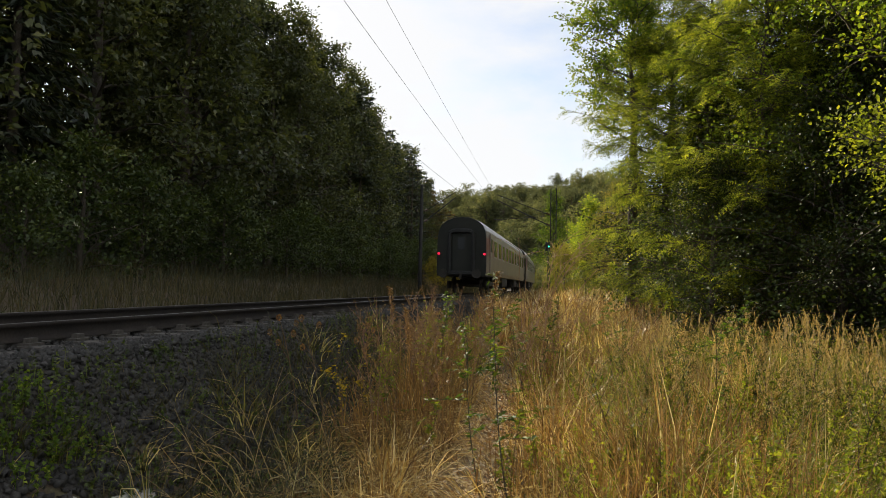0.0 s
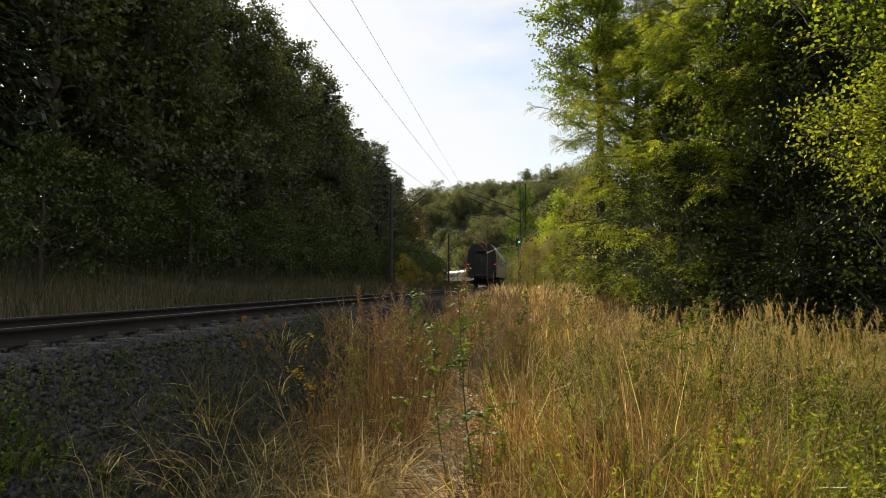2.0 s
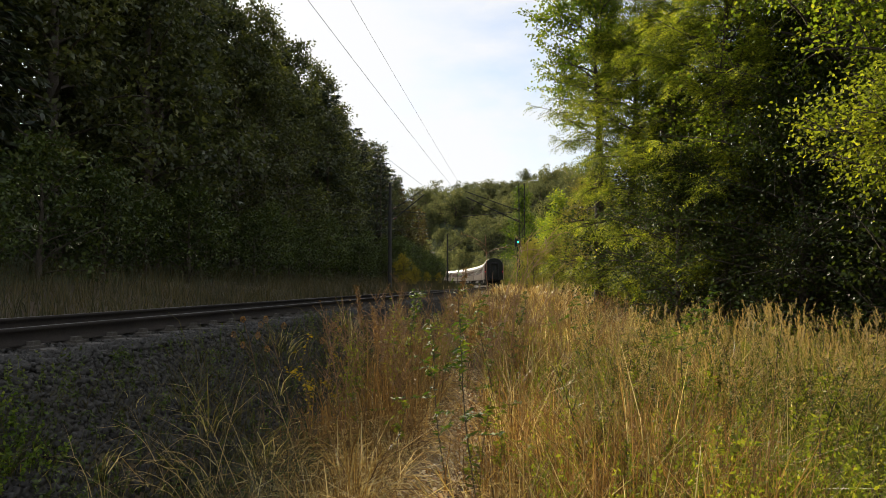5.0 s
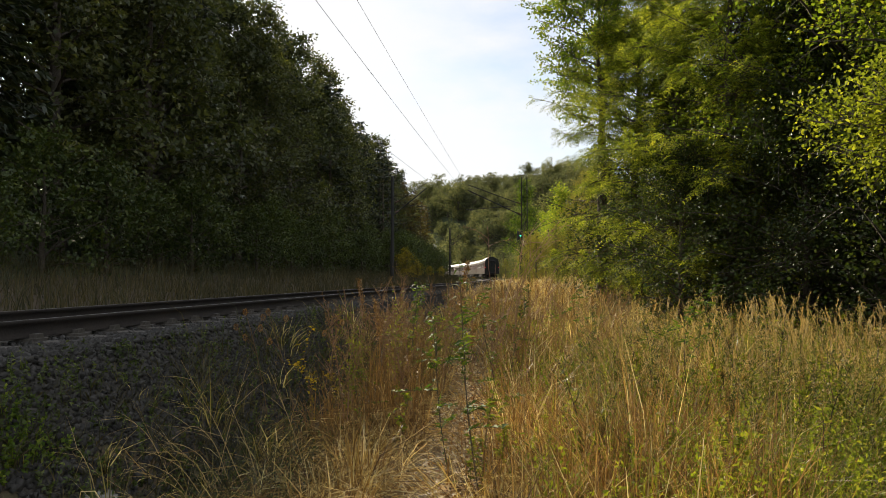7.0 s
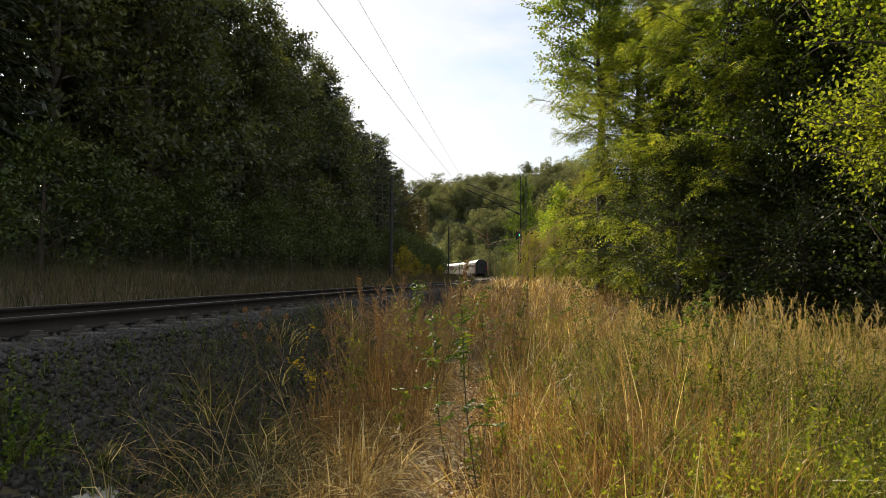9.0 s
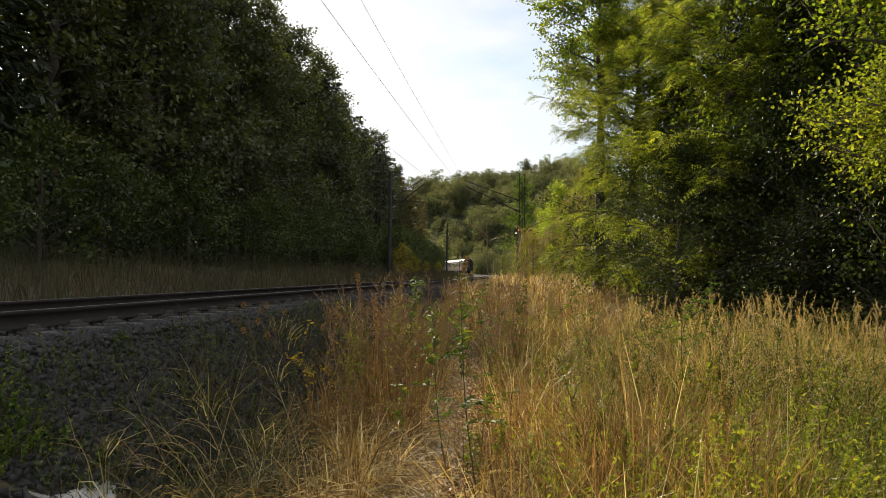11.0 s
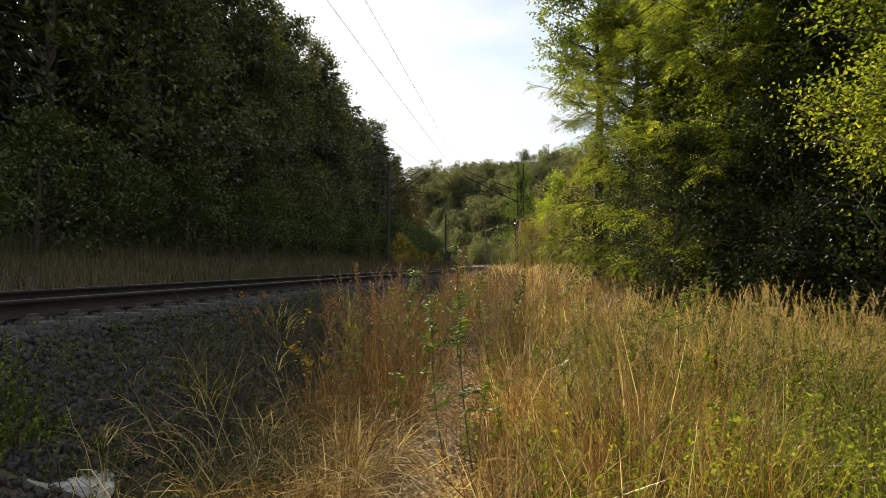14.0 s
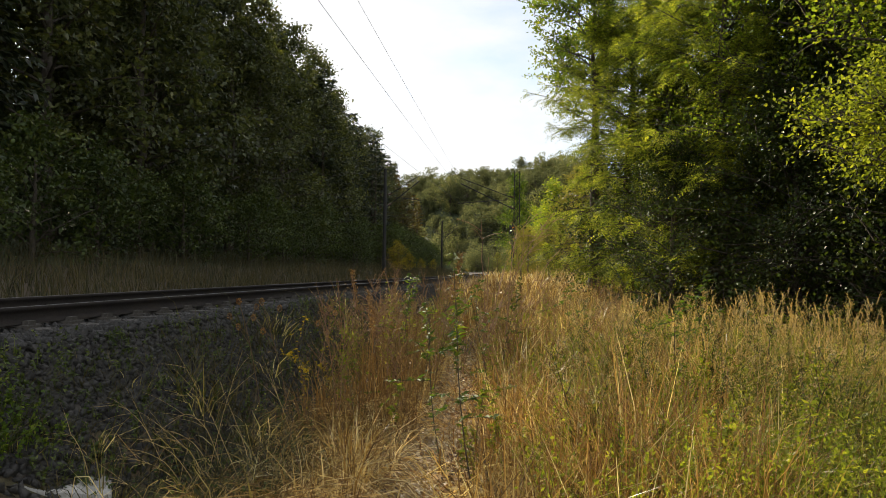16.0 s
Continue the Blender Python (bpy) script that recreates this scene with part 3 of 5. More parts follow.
def coach(label, last):
    t = thing("railway_coach", label, "railway coach", group="coaches of the train")
    body = part("body", shell(0, 2), M["side"], t, "pale grey lower side")
    part("window_band", shell(2, 3), M["band"], t, "dull red band along the windows")
    part("cant_panel", shell(3, 4), M["side"], t, "pale grey strip below the roof")
    roof = part("roof", shell(4, 8), M["roof"], t, "silver grey arched roof")
    for y in (-8, -2.7, 2.7, 8):
        part("roof_vent", box((0.5, 0.8, 0.1), (0, y, 4.08), bev=0.03), M["roof"], roof)
    part("floor_pan", box((2.6, 26.0, 0.1), (0, 0, 0.99)), M["under"], t)
    wm, fm = None, None
    for s in (-1, 1):
        for i in range(10):
            y = -9.9 + i * 2.2
            m = pose(s * 1.402, y, 2.5, 0, -s * 1.6, 0)
            if wm is None:
                w = part("window", box((0.03, 1.36, 0.86), bev=0.012), M["glass"], t, "dark tinted coach window", m)
                fr = bmesh.new()
                for dz in (-0.46, 0.46):
                    add_box(fr, (0.035, 1.46, 0.05), (0, 0, dz), bev=0.008)
                for dy in (-0.71, 0.71):
                    add_box(fr, (0.035, 0.05, 0.86), (0, dy, 0), bev=0.008)
                f = part("window_frame", fr, M["roof"], w, "bright metal frame")
                wm, fm = w.data, f.data
            else:
                child("window_frame", fm, child("window", wm, t, "dark tinted coach window", m))
        for y in (-11.85, 11.85):
            d = part("door", box((0.05, 0.84, 2.15), (s * 1.4, y, 2.12), bev=0.02), M["side"], t, "entrance door")
            part("door_window", box((0.03, 0.5, 0.7), (s * 1.425, y, 2.6), bev=0.02), M["glass"], d)
    for s in (-1, 1):
        y = s * 13.06
        e = part("end_wall", end_wall(y, s), M["end"], t, "end wall coloured near black for its shade")
        g = part("gangway", arch(0.62, 3.3, 1.1, y + s * 0.14, 0.2, 0.12), M["rubber"], t, "black rubber gangway frame")
        dr = part("end_door", box((1.0, 0.05, 2.05), (0, y + s * 0.07, 2.12), bev=0.03), M["end"], e, "closed end door coloured near black for its shade")
        part("end_door_window", box((0.34, 0.02, 0.62), (-0.02, y + s * 0.1, 2.62), bev=0.008), M["glass"], e)
        for q in (-1, 1):
            bm = rod((q * 0.87, y, 1.06), (q * 0.87, y + s * 0.5, 1.06), 0.1, seg=10)
            add_rod(bm, (q * 0.87, y + s * 0.5, 1.06), (q * 0.87, y + s * 0.56, 1.06), 0.23, seg=14)
            part("buffer", bm, M["under"], t)
        part("coupling", box((0.12, 0.4, 0.3), (0, y + s * 0.25, 0.95), bev=0.03), M["under"], t)
    if last:
        for q in (-1, 1):
            part("tail_lamp", rod((q * 1.2, -13.1, 2.1), (q * 1.2, -13.17, 2.1), 0.068, 0.064, 12), M["tail"], t, "glowing red tail lamp")
    for y in (-9.5, 9.5):
        bg = bmesh.new()
        for q in (-1, 1):
            add_box(bg, (0.14, 3.3, 0.26), (q * 1.02, y, 0.58), bev=0.03)
            for w in (-1.25, 1.25):
                add_box(bg, (0.2, 0.4, 0.4), (q * 1.04, y + w, 0.48), bev=0.05)
        add_box(bg, (2.0, 0.5, 0.3), (0, y, 0.62), bev=0.04)
        b = part("bogie", bg, M["under"], t, "grimy two-axle bogie")
        for w in (-1.25, 1.25):
            part("wheelset", wheel_mesh(), M["under"], b, m=pose(0, y + w, 0.46))
    for y, q, ln in ((-3.4, 1, 3.0), (1.6, -1, 4.2), (4.4, 1, 2.4), (-4.2, -1, 2.0)):
        part("equipment_box", box((0.8, ln, 0.5), (q * 0.9, y, 0.7), bev=0.04), M["under"], t)
    return t


first = coach("pale grey and red last coach of the train, tail lamps lit", True)
second = coach("pale grey and red passenger coach running in the train", False)
COACHES = [first, second] + [copy_thing(second, Matrix()) for _ in range(6)]


# ---- trees ----
def skeleton(h, crown0, spread, limbs, subs, lean=0.0, up=0.5):
    """Trunk, limbs and twigs of a broadleaf tree; returns polylines, radii and the twig tips with their ways."""
    k = 9
    zt = np.linspace(0, h * 0.92, k)
    wob = np.cumsum(rng.normal(0, 0.03 * h / k, (k, 2)), 0)
    trunk = np.column_stack([wob[:, 0] + lean * zt * 0.1, wob[:, 1], zt])
    r0 = 0.016 * h + 0.03
    paths, radii, tips, ways = [trunk], [np.linspace(r0, 0.02, k)], [], []
    for i in range(limbs):
        f = crown0 + (1 - crown0) * ((i + rng.uniform(0, 1)) / limbs)
        at = np.array([np.interp(f * h * 0.92, zt, trunk[:, c]) for c in range(3)])
        az = i * 2.4 + rng.normal(0, 0.4)
        prof = math.sin(min(1.0, (f - crown0) / (1 - crown0) * 0.9 + 0.22) * math.pi) ** 0.6
        ln = spread * max(0.3, prof) * rng.uniform(0.65, 1.12)
        d = np.array([math.cos(az), math.sin(az), up * rng.uniform(0.3, 1.2) + 0.5 * f])
        d /= np.linalg.norm(d)
        s = np.linspace(0, 1, 6)[:, None]
        lim = at + d * ln * s + np.array([0, 0, -0.22 * ln]) * s * s + np.cumsum(rng.normal(0, 0.03 * ln, (6, 3)), 0) * s
        paths.append(lim)
        radii.append(np.linspace(r0 * 0.32 * (1.2 - f), 0.012, 6))
        for j in range(subs):
            g = 0.25 + 0.75 * (j + rng.uniform(0, 1)) / subs
            b = np.array([np.interp(g, s[:, 0], lim[:, c]) for c in range(3)])
            e = d * 0.7 + rng.normal(0, 0.62, 3) + [0, 0, 0.1]
            e /= np.linalg.norm(e)
            tl = ln * rng.uniform(0.16, 0.42) + 0.25
            tw = b + e * tl * np.linspace(0, 1, 4)[:, None] + np.array([0, 0, -0.15 * tl]) * (np.linspace(0, 1, 4)[:, None] ** 2)
            paths.append(tw)
            radii.append(np.linspace(0.014, 0.005, 4))
            tips.append(tw)
            ways.append(e)
    return paths, radii, np.array(tips), np.array(ways)


def spray(tips, ways, per, spread):
    """Leaf places scattered along each twig, in a flattened cloud."""
    n = len(tips)
    f = rng.uniform(0.1, 1.1, (n, per))
    i = np.clip((f * 3).astype(int), 0, 2)
    r = np.arange(n)[:, None]
    a, b = tips[r, i], tips[r, i + 1]
    P = a + (b - a) * (f * 3 - i)[..., None]
    P = P + rng.normal(0, 1, P.shape) * [spread, spread, spread * 0.62]
    D = ways[:, None] * 0.8 + rng.normal(0, 0.75, P.shape) + [0, 0, -0.25]
    return P.reshape(-1, 3), D.reshape(-1, 3)


def tree_mesh(h, crown0, spread, limbs, subs, per, leaf, wide, mat, cloud_, kind="leaf", up=0.5, far=False):
    paths, radii, tips, ways = skeleton(h, crown0, spread, limbs, subs, up=up)
    tv, tf = tubes(paths[:1], radii[:1], 6 if far else 8)
    wood = [i for i, p_ in enumerate(paths) if i > 0 and (len(p_) > 4 or not far)]
    wood = wood[:24] if far else wood
    lv, lf = tubes([paths[i] for i in wood], [radii[i] for i in wood], 3)
    P, D = spray(tips, ways, per, cloud_)
    if kind == "frond":
        V, F = fronds(P, D, rng.uniform(0.2, 0.36, len(P)), 4, leaf, wide)
    else:
        V, F = leaves(P, D, leaf * rng.uniform(0.65, 1.3, len(P)), wide * rng.uniform(0.7, 1.2, len(P)), full=kind == "round")
    return np_mesh("trunk", tv, tf, M["bark"], True), np_mesh("crown", V, F, mat), np_mesh("branch_wood", lv, lf, M["bark"], True)


def spruce_mesh(h, base, whorls=26, mat="needle", per=15):
    paths, radii, Ps, Ds = [np.column_stack([np.zeros(6), np.zeros(6), np.linspace(0, h, 6)])], [np.linspace(0.012 * h + 0.04, 0.015, 6)], [], []
    for i in range(whorls):
        f = i / (whorls - 1)
        z = h * (0.1 + 0.89 * f)
        ln = base * (1 - f) ** 0.85 + 0.12
        for j in range(7):
            az = rng.uniform(0, 2 * math.pi)
            d = np.array([math.cos(az), math.sin(az), 0.35 * f - 0.1])
            l2 = ln * rng.uniform(0.7, 1.15)
            s = np.linspace(0, 1, 4)[:, None]
            br = np.array([0, 0, z + rng.normal(0, 0.15)]) + d * l2 * s + np.array([0, 0, -0.28 * l2]) * s * (1.3 - s)
            paths.append(br)
            radii.append(np.linspace(0.03, 0.008, 4))
            k = int(8 + per * l2)
            g = rng.uniform(0.12, 1.03, k)
            P = np.column_stack([np.interp(g, s[:, 0], br[:, c]) for c in range(3)])
            side = np.array([-d[1], d[0], 0])
            D = d * 0.7 + side * rng.choice([-1, 1], k)[:, None] * rng.uniform(0.3, 1.1, k)[:, None] + rng.normal(0, 0.2, (k, 3)) + [0, 0, -0.3]
            Ps.append(P)
            Ds.append(D)
    P, D = np.concatenate(Ps), np.concatenate(Ds)
    V, F = leaves(P, D, rng.uniform(0.3, 0.65, len(P)), rng.uniform(0.09, 0.17, len(P)), 0.25)
    tv, tf = tubes(paths[:1], radii[:1], 7)
    lv, lf = tubes(paths[1:], radii[1:], 3)
    return np_mesh("trunk", tv, tf, M["bark"], True), np_mesh("crown", V, F, M[mat]), np_mesh("branch_wood", lv, lf, M["bark"], True)


def plant_tree(name, meshes, x, y, label, category="tree", group="", scale=1.0, turn=0.0, sink=0.1):
    t = thing(name, label, category, pose(x, y, float(ground_z(x, y)) - sink, 0, 0, turn), group)
    t.scale = (scale, scale, scale)
    child("trunk", meshes[0], t)
    child("crown", meshes[1], t)
    tagged(child("branch_wood", meshes[2], t), kind="stuff")
    return t


# the dark forest edge beyond the tracks
beech = [tree_mesh(19, 0.06, 4.6, 46, 7, 36, 0.27, 0.17, M["forest"], 0.36, far=True) for _ in range(3)]
inner = [tree_mesh(19, 0.06, 4.6, 40, 6, 20, 0.42, 0.27, M["forest"], 0.4, far=True) for _ in range(2)]
spruces = [spruce_mesh(20, 3.6), spruce_mesh(18, 3.2)]
FOREST_BROAD = "tall shaded broadleaf tree at the forest edge"
FOREST_SPRUCE = "dark spruce standing in the forest edge"
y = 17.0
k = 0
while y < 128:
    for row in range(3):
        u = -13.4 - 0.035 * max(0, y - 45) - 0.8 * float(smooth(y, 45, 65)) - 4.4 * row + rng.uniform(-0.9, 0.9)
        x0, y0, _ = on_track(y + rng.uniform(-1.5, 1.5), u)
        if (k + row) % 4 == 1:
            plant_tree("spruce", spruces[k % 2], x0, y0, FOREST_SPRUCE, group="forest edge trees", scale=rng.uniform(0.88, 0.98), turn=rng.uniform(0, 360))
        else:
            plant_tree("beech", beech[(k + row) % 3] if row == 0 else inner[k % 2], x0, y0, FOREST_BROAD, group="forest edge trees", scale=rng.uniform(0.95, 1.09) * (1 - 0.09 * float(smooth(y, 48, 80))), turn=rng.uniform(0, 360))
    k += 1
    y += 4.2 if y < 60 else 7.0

for x0, y0, s in ((-9.8, 60, 0.84), (-10.2, 66, 0.9), (-9.4, 73, 0.86), (-9.3, 83, 0.9), (-8.8, 91, 0.84), (-8.4, 101, 0.88), (-7.7, 112, 0.86), (-7.2, 122, 0.88)):
    plant_tree("spruce", spruces[int(y0) % 2], x0, y0, FOREST_SPRUCE, group="forest edge trees", scale=s, turn=rng.uniform(0, 360))

# bushes at the foot of the forest
bush = [tree_mesh(4.2, 0.03, 2.3, 26, 6, 18, 0.16, 0.11, M["darkleaf"], 0.22, up=0.9, far=True) for _ in range(2)]
y = 14.0
k = 0
while y < 130:
    x0, y0, _ = on_track(y, -9.2 + rng.uniform(-1.2, 0.8))
    plant_tree("hazel_bush", bush[k % 2], x0, y0, "dense dark green bush below the forest edge", "bush", "bushes below the forest", rng.uniform(0.75, 1.15), rng.uniform(0, 360))
    k += 1
    y += 3.0

for x0, y0, s in ((-2.6, 74, 0.55), (-2.0, 88, 0.65), (-1.7, 104, 0.7), (-1.9, 122, 0.8)):
    plant_tree("hazel_bush", bush[0], x0, y0, "low sunlit green bush on the railway bank", "bush", "bushes on the bank", s, rng.uniform(0, 360))
broom = tree_mesh(2.8, 0.05, 1.2, 22, 6, 24, 0.09, 0.05, M["broom"], 0.14, up=1.2)
for x0, y0, s in ((-3.3, 62, 1.05), (-2.5, 68, 0.7), (-1.6, 80, 0.55), (-0.2, 92, 0.6)):
    plant_tree("yellow_shrub", broom, x0, y0, "sunlit yellow-green shrub on the railway bank", "shrub", "yellow shrubs", s, rng.uniform(0, 360))

# trees and bushes to the right of the path
def locust_mesh(h, spread, limbs=84):
    """A locust tree: drooping boughs in layers, each a flat spray of twigs set with feathery leaves."""
    zt = np.linspace(0, h * 0.95, 8)
    trunk = np.column_stack([np.cumsum(rng.normal(0, 0.08, 8)), np.cumsum(rng.normal(0, 0.08, 8)), zt])
    paths, radii, Ps, Ds = [], [], [], []
    for i in range(limbs):
        f = 0.04 + 0.94 * (i + rng.uniform(0, 1)) / limbs
        az = i * 2.4 + rng.normal(0, 0.35)
        ln = spread * (0.45 + 0.75 * math.sin(min(f * 1.25 + 0.3, 1.5) * 1.9) ** 2) * rng.uniform(0.55, 1.05) * (1.1 - 0.4 * f)
        d = np.array([math.cos(az), math.sin(az), rng.uniform(0.0, 0.7) + 0.5 * f])
        at = np.array([np.interp(f * h * 0.95, zt, trunk[:, c]) for c in range(3)])
        g = np.linspace(0, 1, 7)[:, None]
        lim = at + d * ln * g + np.array([0, 0, -0.34 * ln]) * g ** 2 + np.cumsum(rng.normal(0, 0.02 * ln, (7, 3)), 0) * g
        paths.append(lim)
        radii.append(np.linspace(0.05 * (1.2 - f), 0.008, 7))
        side = np.array([-math.sin(az), math.cos(az), 0.0])
        for j in range(int(6 + 4 * ln)):
            q = rng.uniform(0.22, 1.0)
            b = np.array([np.interp(q, g[:, 0], lim[:, c]) for c in range(3)])
            e = d * [1, 1, 0.25] * rng.uniform(0.4, 1.0) + side * rng.choice((-1, 1)) * rng.uniform(0.2, 1.0) + rng.normal(0, 0.34, 3)
            e /= np.linalg.norm(e)
            tl = rng.uniform(0.4, 1.0) * (1.15 - 0.5 * q)
            w = np.linspace(0, 1, 4)[:, None]
            tw = b + e * tl * w + np.array([0, 0, -0.22 * tl]) * w * w
            paths.append(tw)
            radii.append(np.linspace(0.011, 0.004, 4))
            k = 10
            r = rng.uniform(0.05, 1.0, k)
            Ps.append(np.column_stack([np.interp(r, w[:, 0], tw[:, c]) for c in range(3)]) + rng.normal(0, 0.07, (k, 3)))
            across = np.cross(e, [0, 0, 1.0])
            Ds.append(e * 0.75 + across * rng.choice((-1, 1), k)[:, None] * rng.uniform(0.2, 1.0, k)[:, None] + rng.normal(0, 0.15, (k, 3)) + [0, 0, -0.12])
    P, D = np.concatenate(Ps), np.concatenate(Ds)
    V, F = fronds(P, D, rng.uniform(0.22, 0.42, len(P)), 5, 0.07, 0.034)
    tv, tf = tubes([trunk], [np.linspace(0.016 * h + 0.03, 0.02, 8)], 8)
    lv, lf = tubes(paths, radii, 3)
    return np_mesh("trunk", tv, tf, M["bark"], True), np_mesh("crown", V, F, M["locust"]), np_mesh("branch_wood", lv, lf, M["bark"], True)


locust = [locust_mesh(12.5, 3.3) for _ in range(2)]
maple = [tree_mesh(14, 0.3, 4.0, 50, 8, 38, 0.088, 0.074, M["maple"], 0.2, "round") for _ in range(2)]
farmaple = tree_mesh(14, 0.06, 4.0, 46, 7, 22, 0.24, 0.19, M["maple"], 0.4, far=True)
hazel = [tree_mesh(6.5, 0.0, 3.0, 48, 7, 40, 0.082, 0.066, M["darkleaf"], 0.2, "round", up=0.6) for _ in range(2)]
willow = tree_mesh(8, 0.02, 3.0, 44, 8, 40, 0.11, 0.04, M["willow"], 0.24, up=0.6)
for x0, y0, s, i in ((7.7, 22.5, 1.0, 0), (8.0, 18.6, 0.92, 1), (7.2, 25.2, 0.98, 0)):
    plant_tree("locust_tree", locust[i], x0, y0, "sunlit bright green locust tree with feathery leaves", "tree", "locust trees", s, rng.uniform(0, 360))
for x0, y0, s, i in ((9.6, 15.8, 1.0, 0), (10.8, 12.8, 0.95, 1), (11.6, 9.8, 0.9, 0), (11.6, 17.5, 1.1, 1), (13.5, 13, 1.1, 0), (16, 20, 1.15, 1), (10.6, 23.5, 1.0, 0), (10.9, 20.4, 1.1, 1), (14.2, 22.5, 1.2, 0)):
    plant_tree("maple_tree", maple[i], x0, y0, "green maple tree behind the bushes by the path", "tree", "maple trees", s, rng.uniform(0, 360))
for x0, y0, s, i in ((8.3, 15.8, 0.95, 0), (9.2, 13.4, 1.0, 1), (10.0, 11.4, 1.0, 0), (9.8, 14.6, 1.0, 1), (10.2, 9.2, 0.85, 0), (12, 11, 1.1, 1), (6.3, 18.4, 0.75, 0), (9.6, 17.4, 1.35, 1), (11.4, 14.2, 1.35, 0), (9.2, 21.2, 1.4, 0), (8.4, 25.6, 1.3, 1), (12.6, 9.4, 1.3, 0)):
    plant_tree("hazel_bush", hazel[i], x0, y0, "dense dark green hazel bush at the meadow's edge", "bush", "hazel bushes", s, rng.uniform(0, 360))
for x0, y0, s in ((8.2, 36, 0.9), (9.6, 45, 0.95), (11.2, 58, 0.95), (13.4, 70, 1.0), (14.0, 33, 1.1)):
    plant_tree("willow_tree", willow, x0, y0, "grey-green willow beside the railway", "tree", "willows", s, rng.uniform(0, 360))
for x0, y0, s, i in ((13.0, 76, 0.8, 0), (15.5, 95, 0.8, 1), (17, 84, 0.85, 0), (18, 120, 0.9, 1)):
    plant_tree("maple_tree", farmaple, x0, y0, "green tree growing beside the far line", "tree", "maple trees", s, rng.uniform(0, 360))

shrub = [tree_mesh(3.9, 0.02, 1.15, 24, 6, 26, 0.10, 0.045, M["willow"], 0.2, up=1.5, far=True) for _ in range(2)]
for x0, y0, s, i in ((5.4, 44, 0.85, 0), (5.6, 49, 1.0, 1), (6.6, 53, 1.1, 0), (7.4, 58, 1.1, 1), (8.2, 64, 1.2, 0), (5.9, 39, 0.9, 1), (6.3, 46, 0.8, 0), (9.6, 72, 1.2, 1), (11.6, 84, 1.3, 0), (13.5, 98, 1.3, 1), (15, 114, 1.3, 0), (14, 132, 1.2, 1), (13, 150, 1.2, 0)):
    plant_tree("young_locust", shrub[i], x0 + 0.5, y0, "yellow-green young locust shrub by the railway", "shrub", "young locust shrubs", s, rng.uniform(0, 360))
elder = tree_mesh(5.0, 0.64, 1.8, 28, 7, 42, 0.07, 0.05, M["weed"], 0.16, "round", up=0.5)
for x0, y0, s in ((6.7, 9.4, 0.95),):
    plant_tree("elder_bush", elder, x0, y0, "sunlit elder bush overhanging the meadow's edge", "bush", "elder bushes", s, rng.uniform(0, 360))
overhang = tree_mesh(10.5, 0.5, 3.2, 36, 8, 30, 0.092, 0.08, M["maple"], 0.17, "round", up=0.5)
plant_tree("maple_tree", overhang, 8.7, 11.8, "maple with large sunlit leaves overhanging the meadow", "tree", "maple trees", 1.0, 70)
poplar = tree_mesh(13, 0.64, 2.75, 26, 9, 46, 0.105, 0.085, M["maple"], 0.13, "round", up=0.4)
plant_tree("poplar_tree", poplar, 6.0, 26.6, "slender poplar with small loose green leaves", "tree", "", 1.05, 40)
plant_tree("poplar_tree", poplar, 6.9, 30.0, "slender poplar with small loose green leaves", "tree", "", 1.0, 160)

# the wooded hill where the line bends away
def dome_mesh(h, wide, clumps, per, leaf):
    """A far broadleaf tree: leafy billows of many sizes heaped into an uneven dome."""
    q = rng.uniform(0, 2 * np.pi, clumps)
    c = rng.uniform(-0.95, 1.0, clumps)
    r = np.sqrt(1 - np.minimum(c, 0.999) ** 2)
    k = rng.uniform(0.55, 1.08, clumps)
    C = np.column_stack([wide * r * np.cos(q) * k, wide * r * np.sin(q) * k, h * (0.5 + 0.46 * c * k)])
    R = rng.uniform(0.7, 1.7, clumps) * wide / 5
    i = np.repeat(np.arange(clumps), per)
    N = unit(rng.normal(0, 1, (len(i), 3)) + [0, 0, 0.25])
    P = C[i] + N * (R[i] * rng.uniform(0.55, 1.1, len(i)))[:, None] * [1.15, 1.15, 0.85]
    D = np.cross(N, rng.normal(0, 1, N.shape)) + N * 0.35
    V, F = leaves(P, D, leaf * rng.uniform(0.6, 1.3, len(P)), leaf * 0.75, 0.15, N + rng.normal(0, 0.5, N.shape))
    trunk = np.column_stack([np.zeros(5), np.zeros(5), np.linspace(0, h * 0.8, 5)])
    tv, tf = tubes([trunk], [np.linspace(0.3, 0.06, 5)], 6)
    s_ = np.linspace(0, 1, 4)[:, None]
    o = np.array([0, 0, h * 0.3])
    lv, lf = tubes([o + (C[n_] - o) * s_ for n_ in range(0, clumps, 4)], [np.linspace(0.12, 0.03, 4)] * len(range(0, clumps, 4)), 3)
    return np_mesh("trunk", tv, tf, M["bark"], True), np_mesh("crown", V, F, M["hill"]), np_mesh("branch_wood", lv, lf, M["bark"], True)


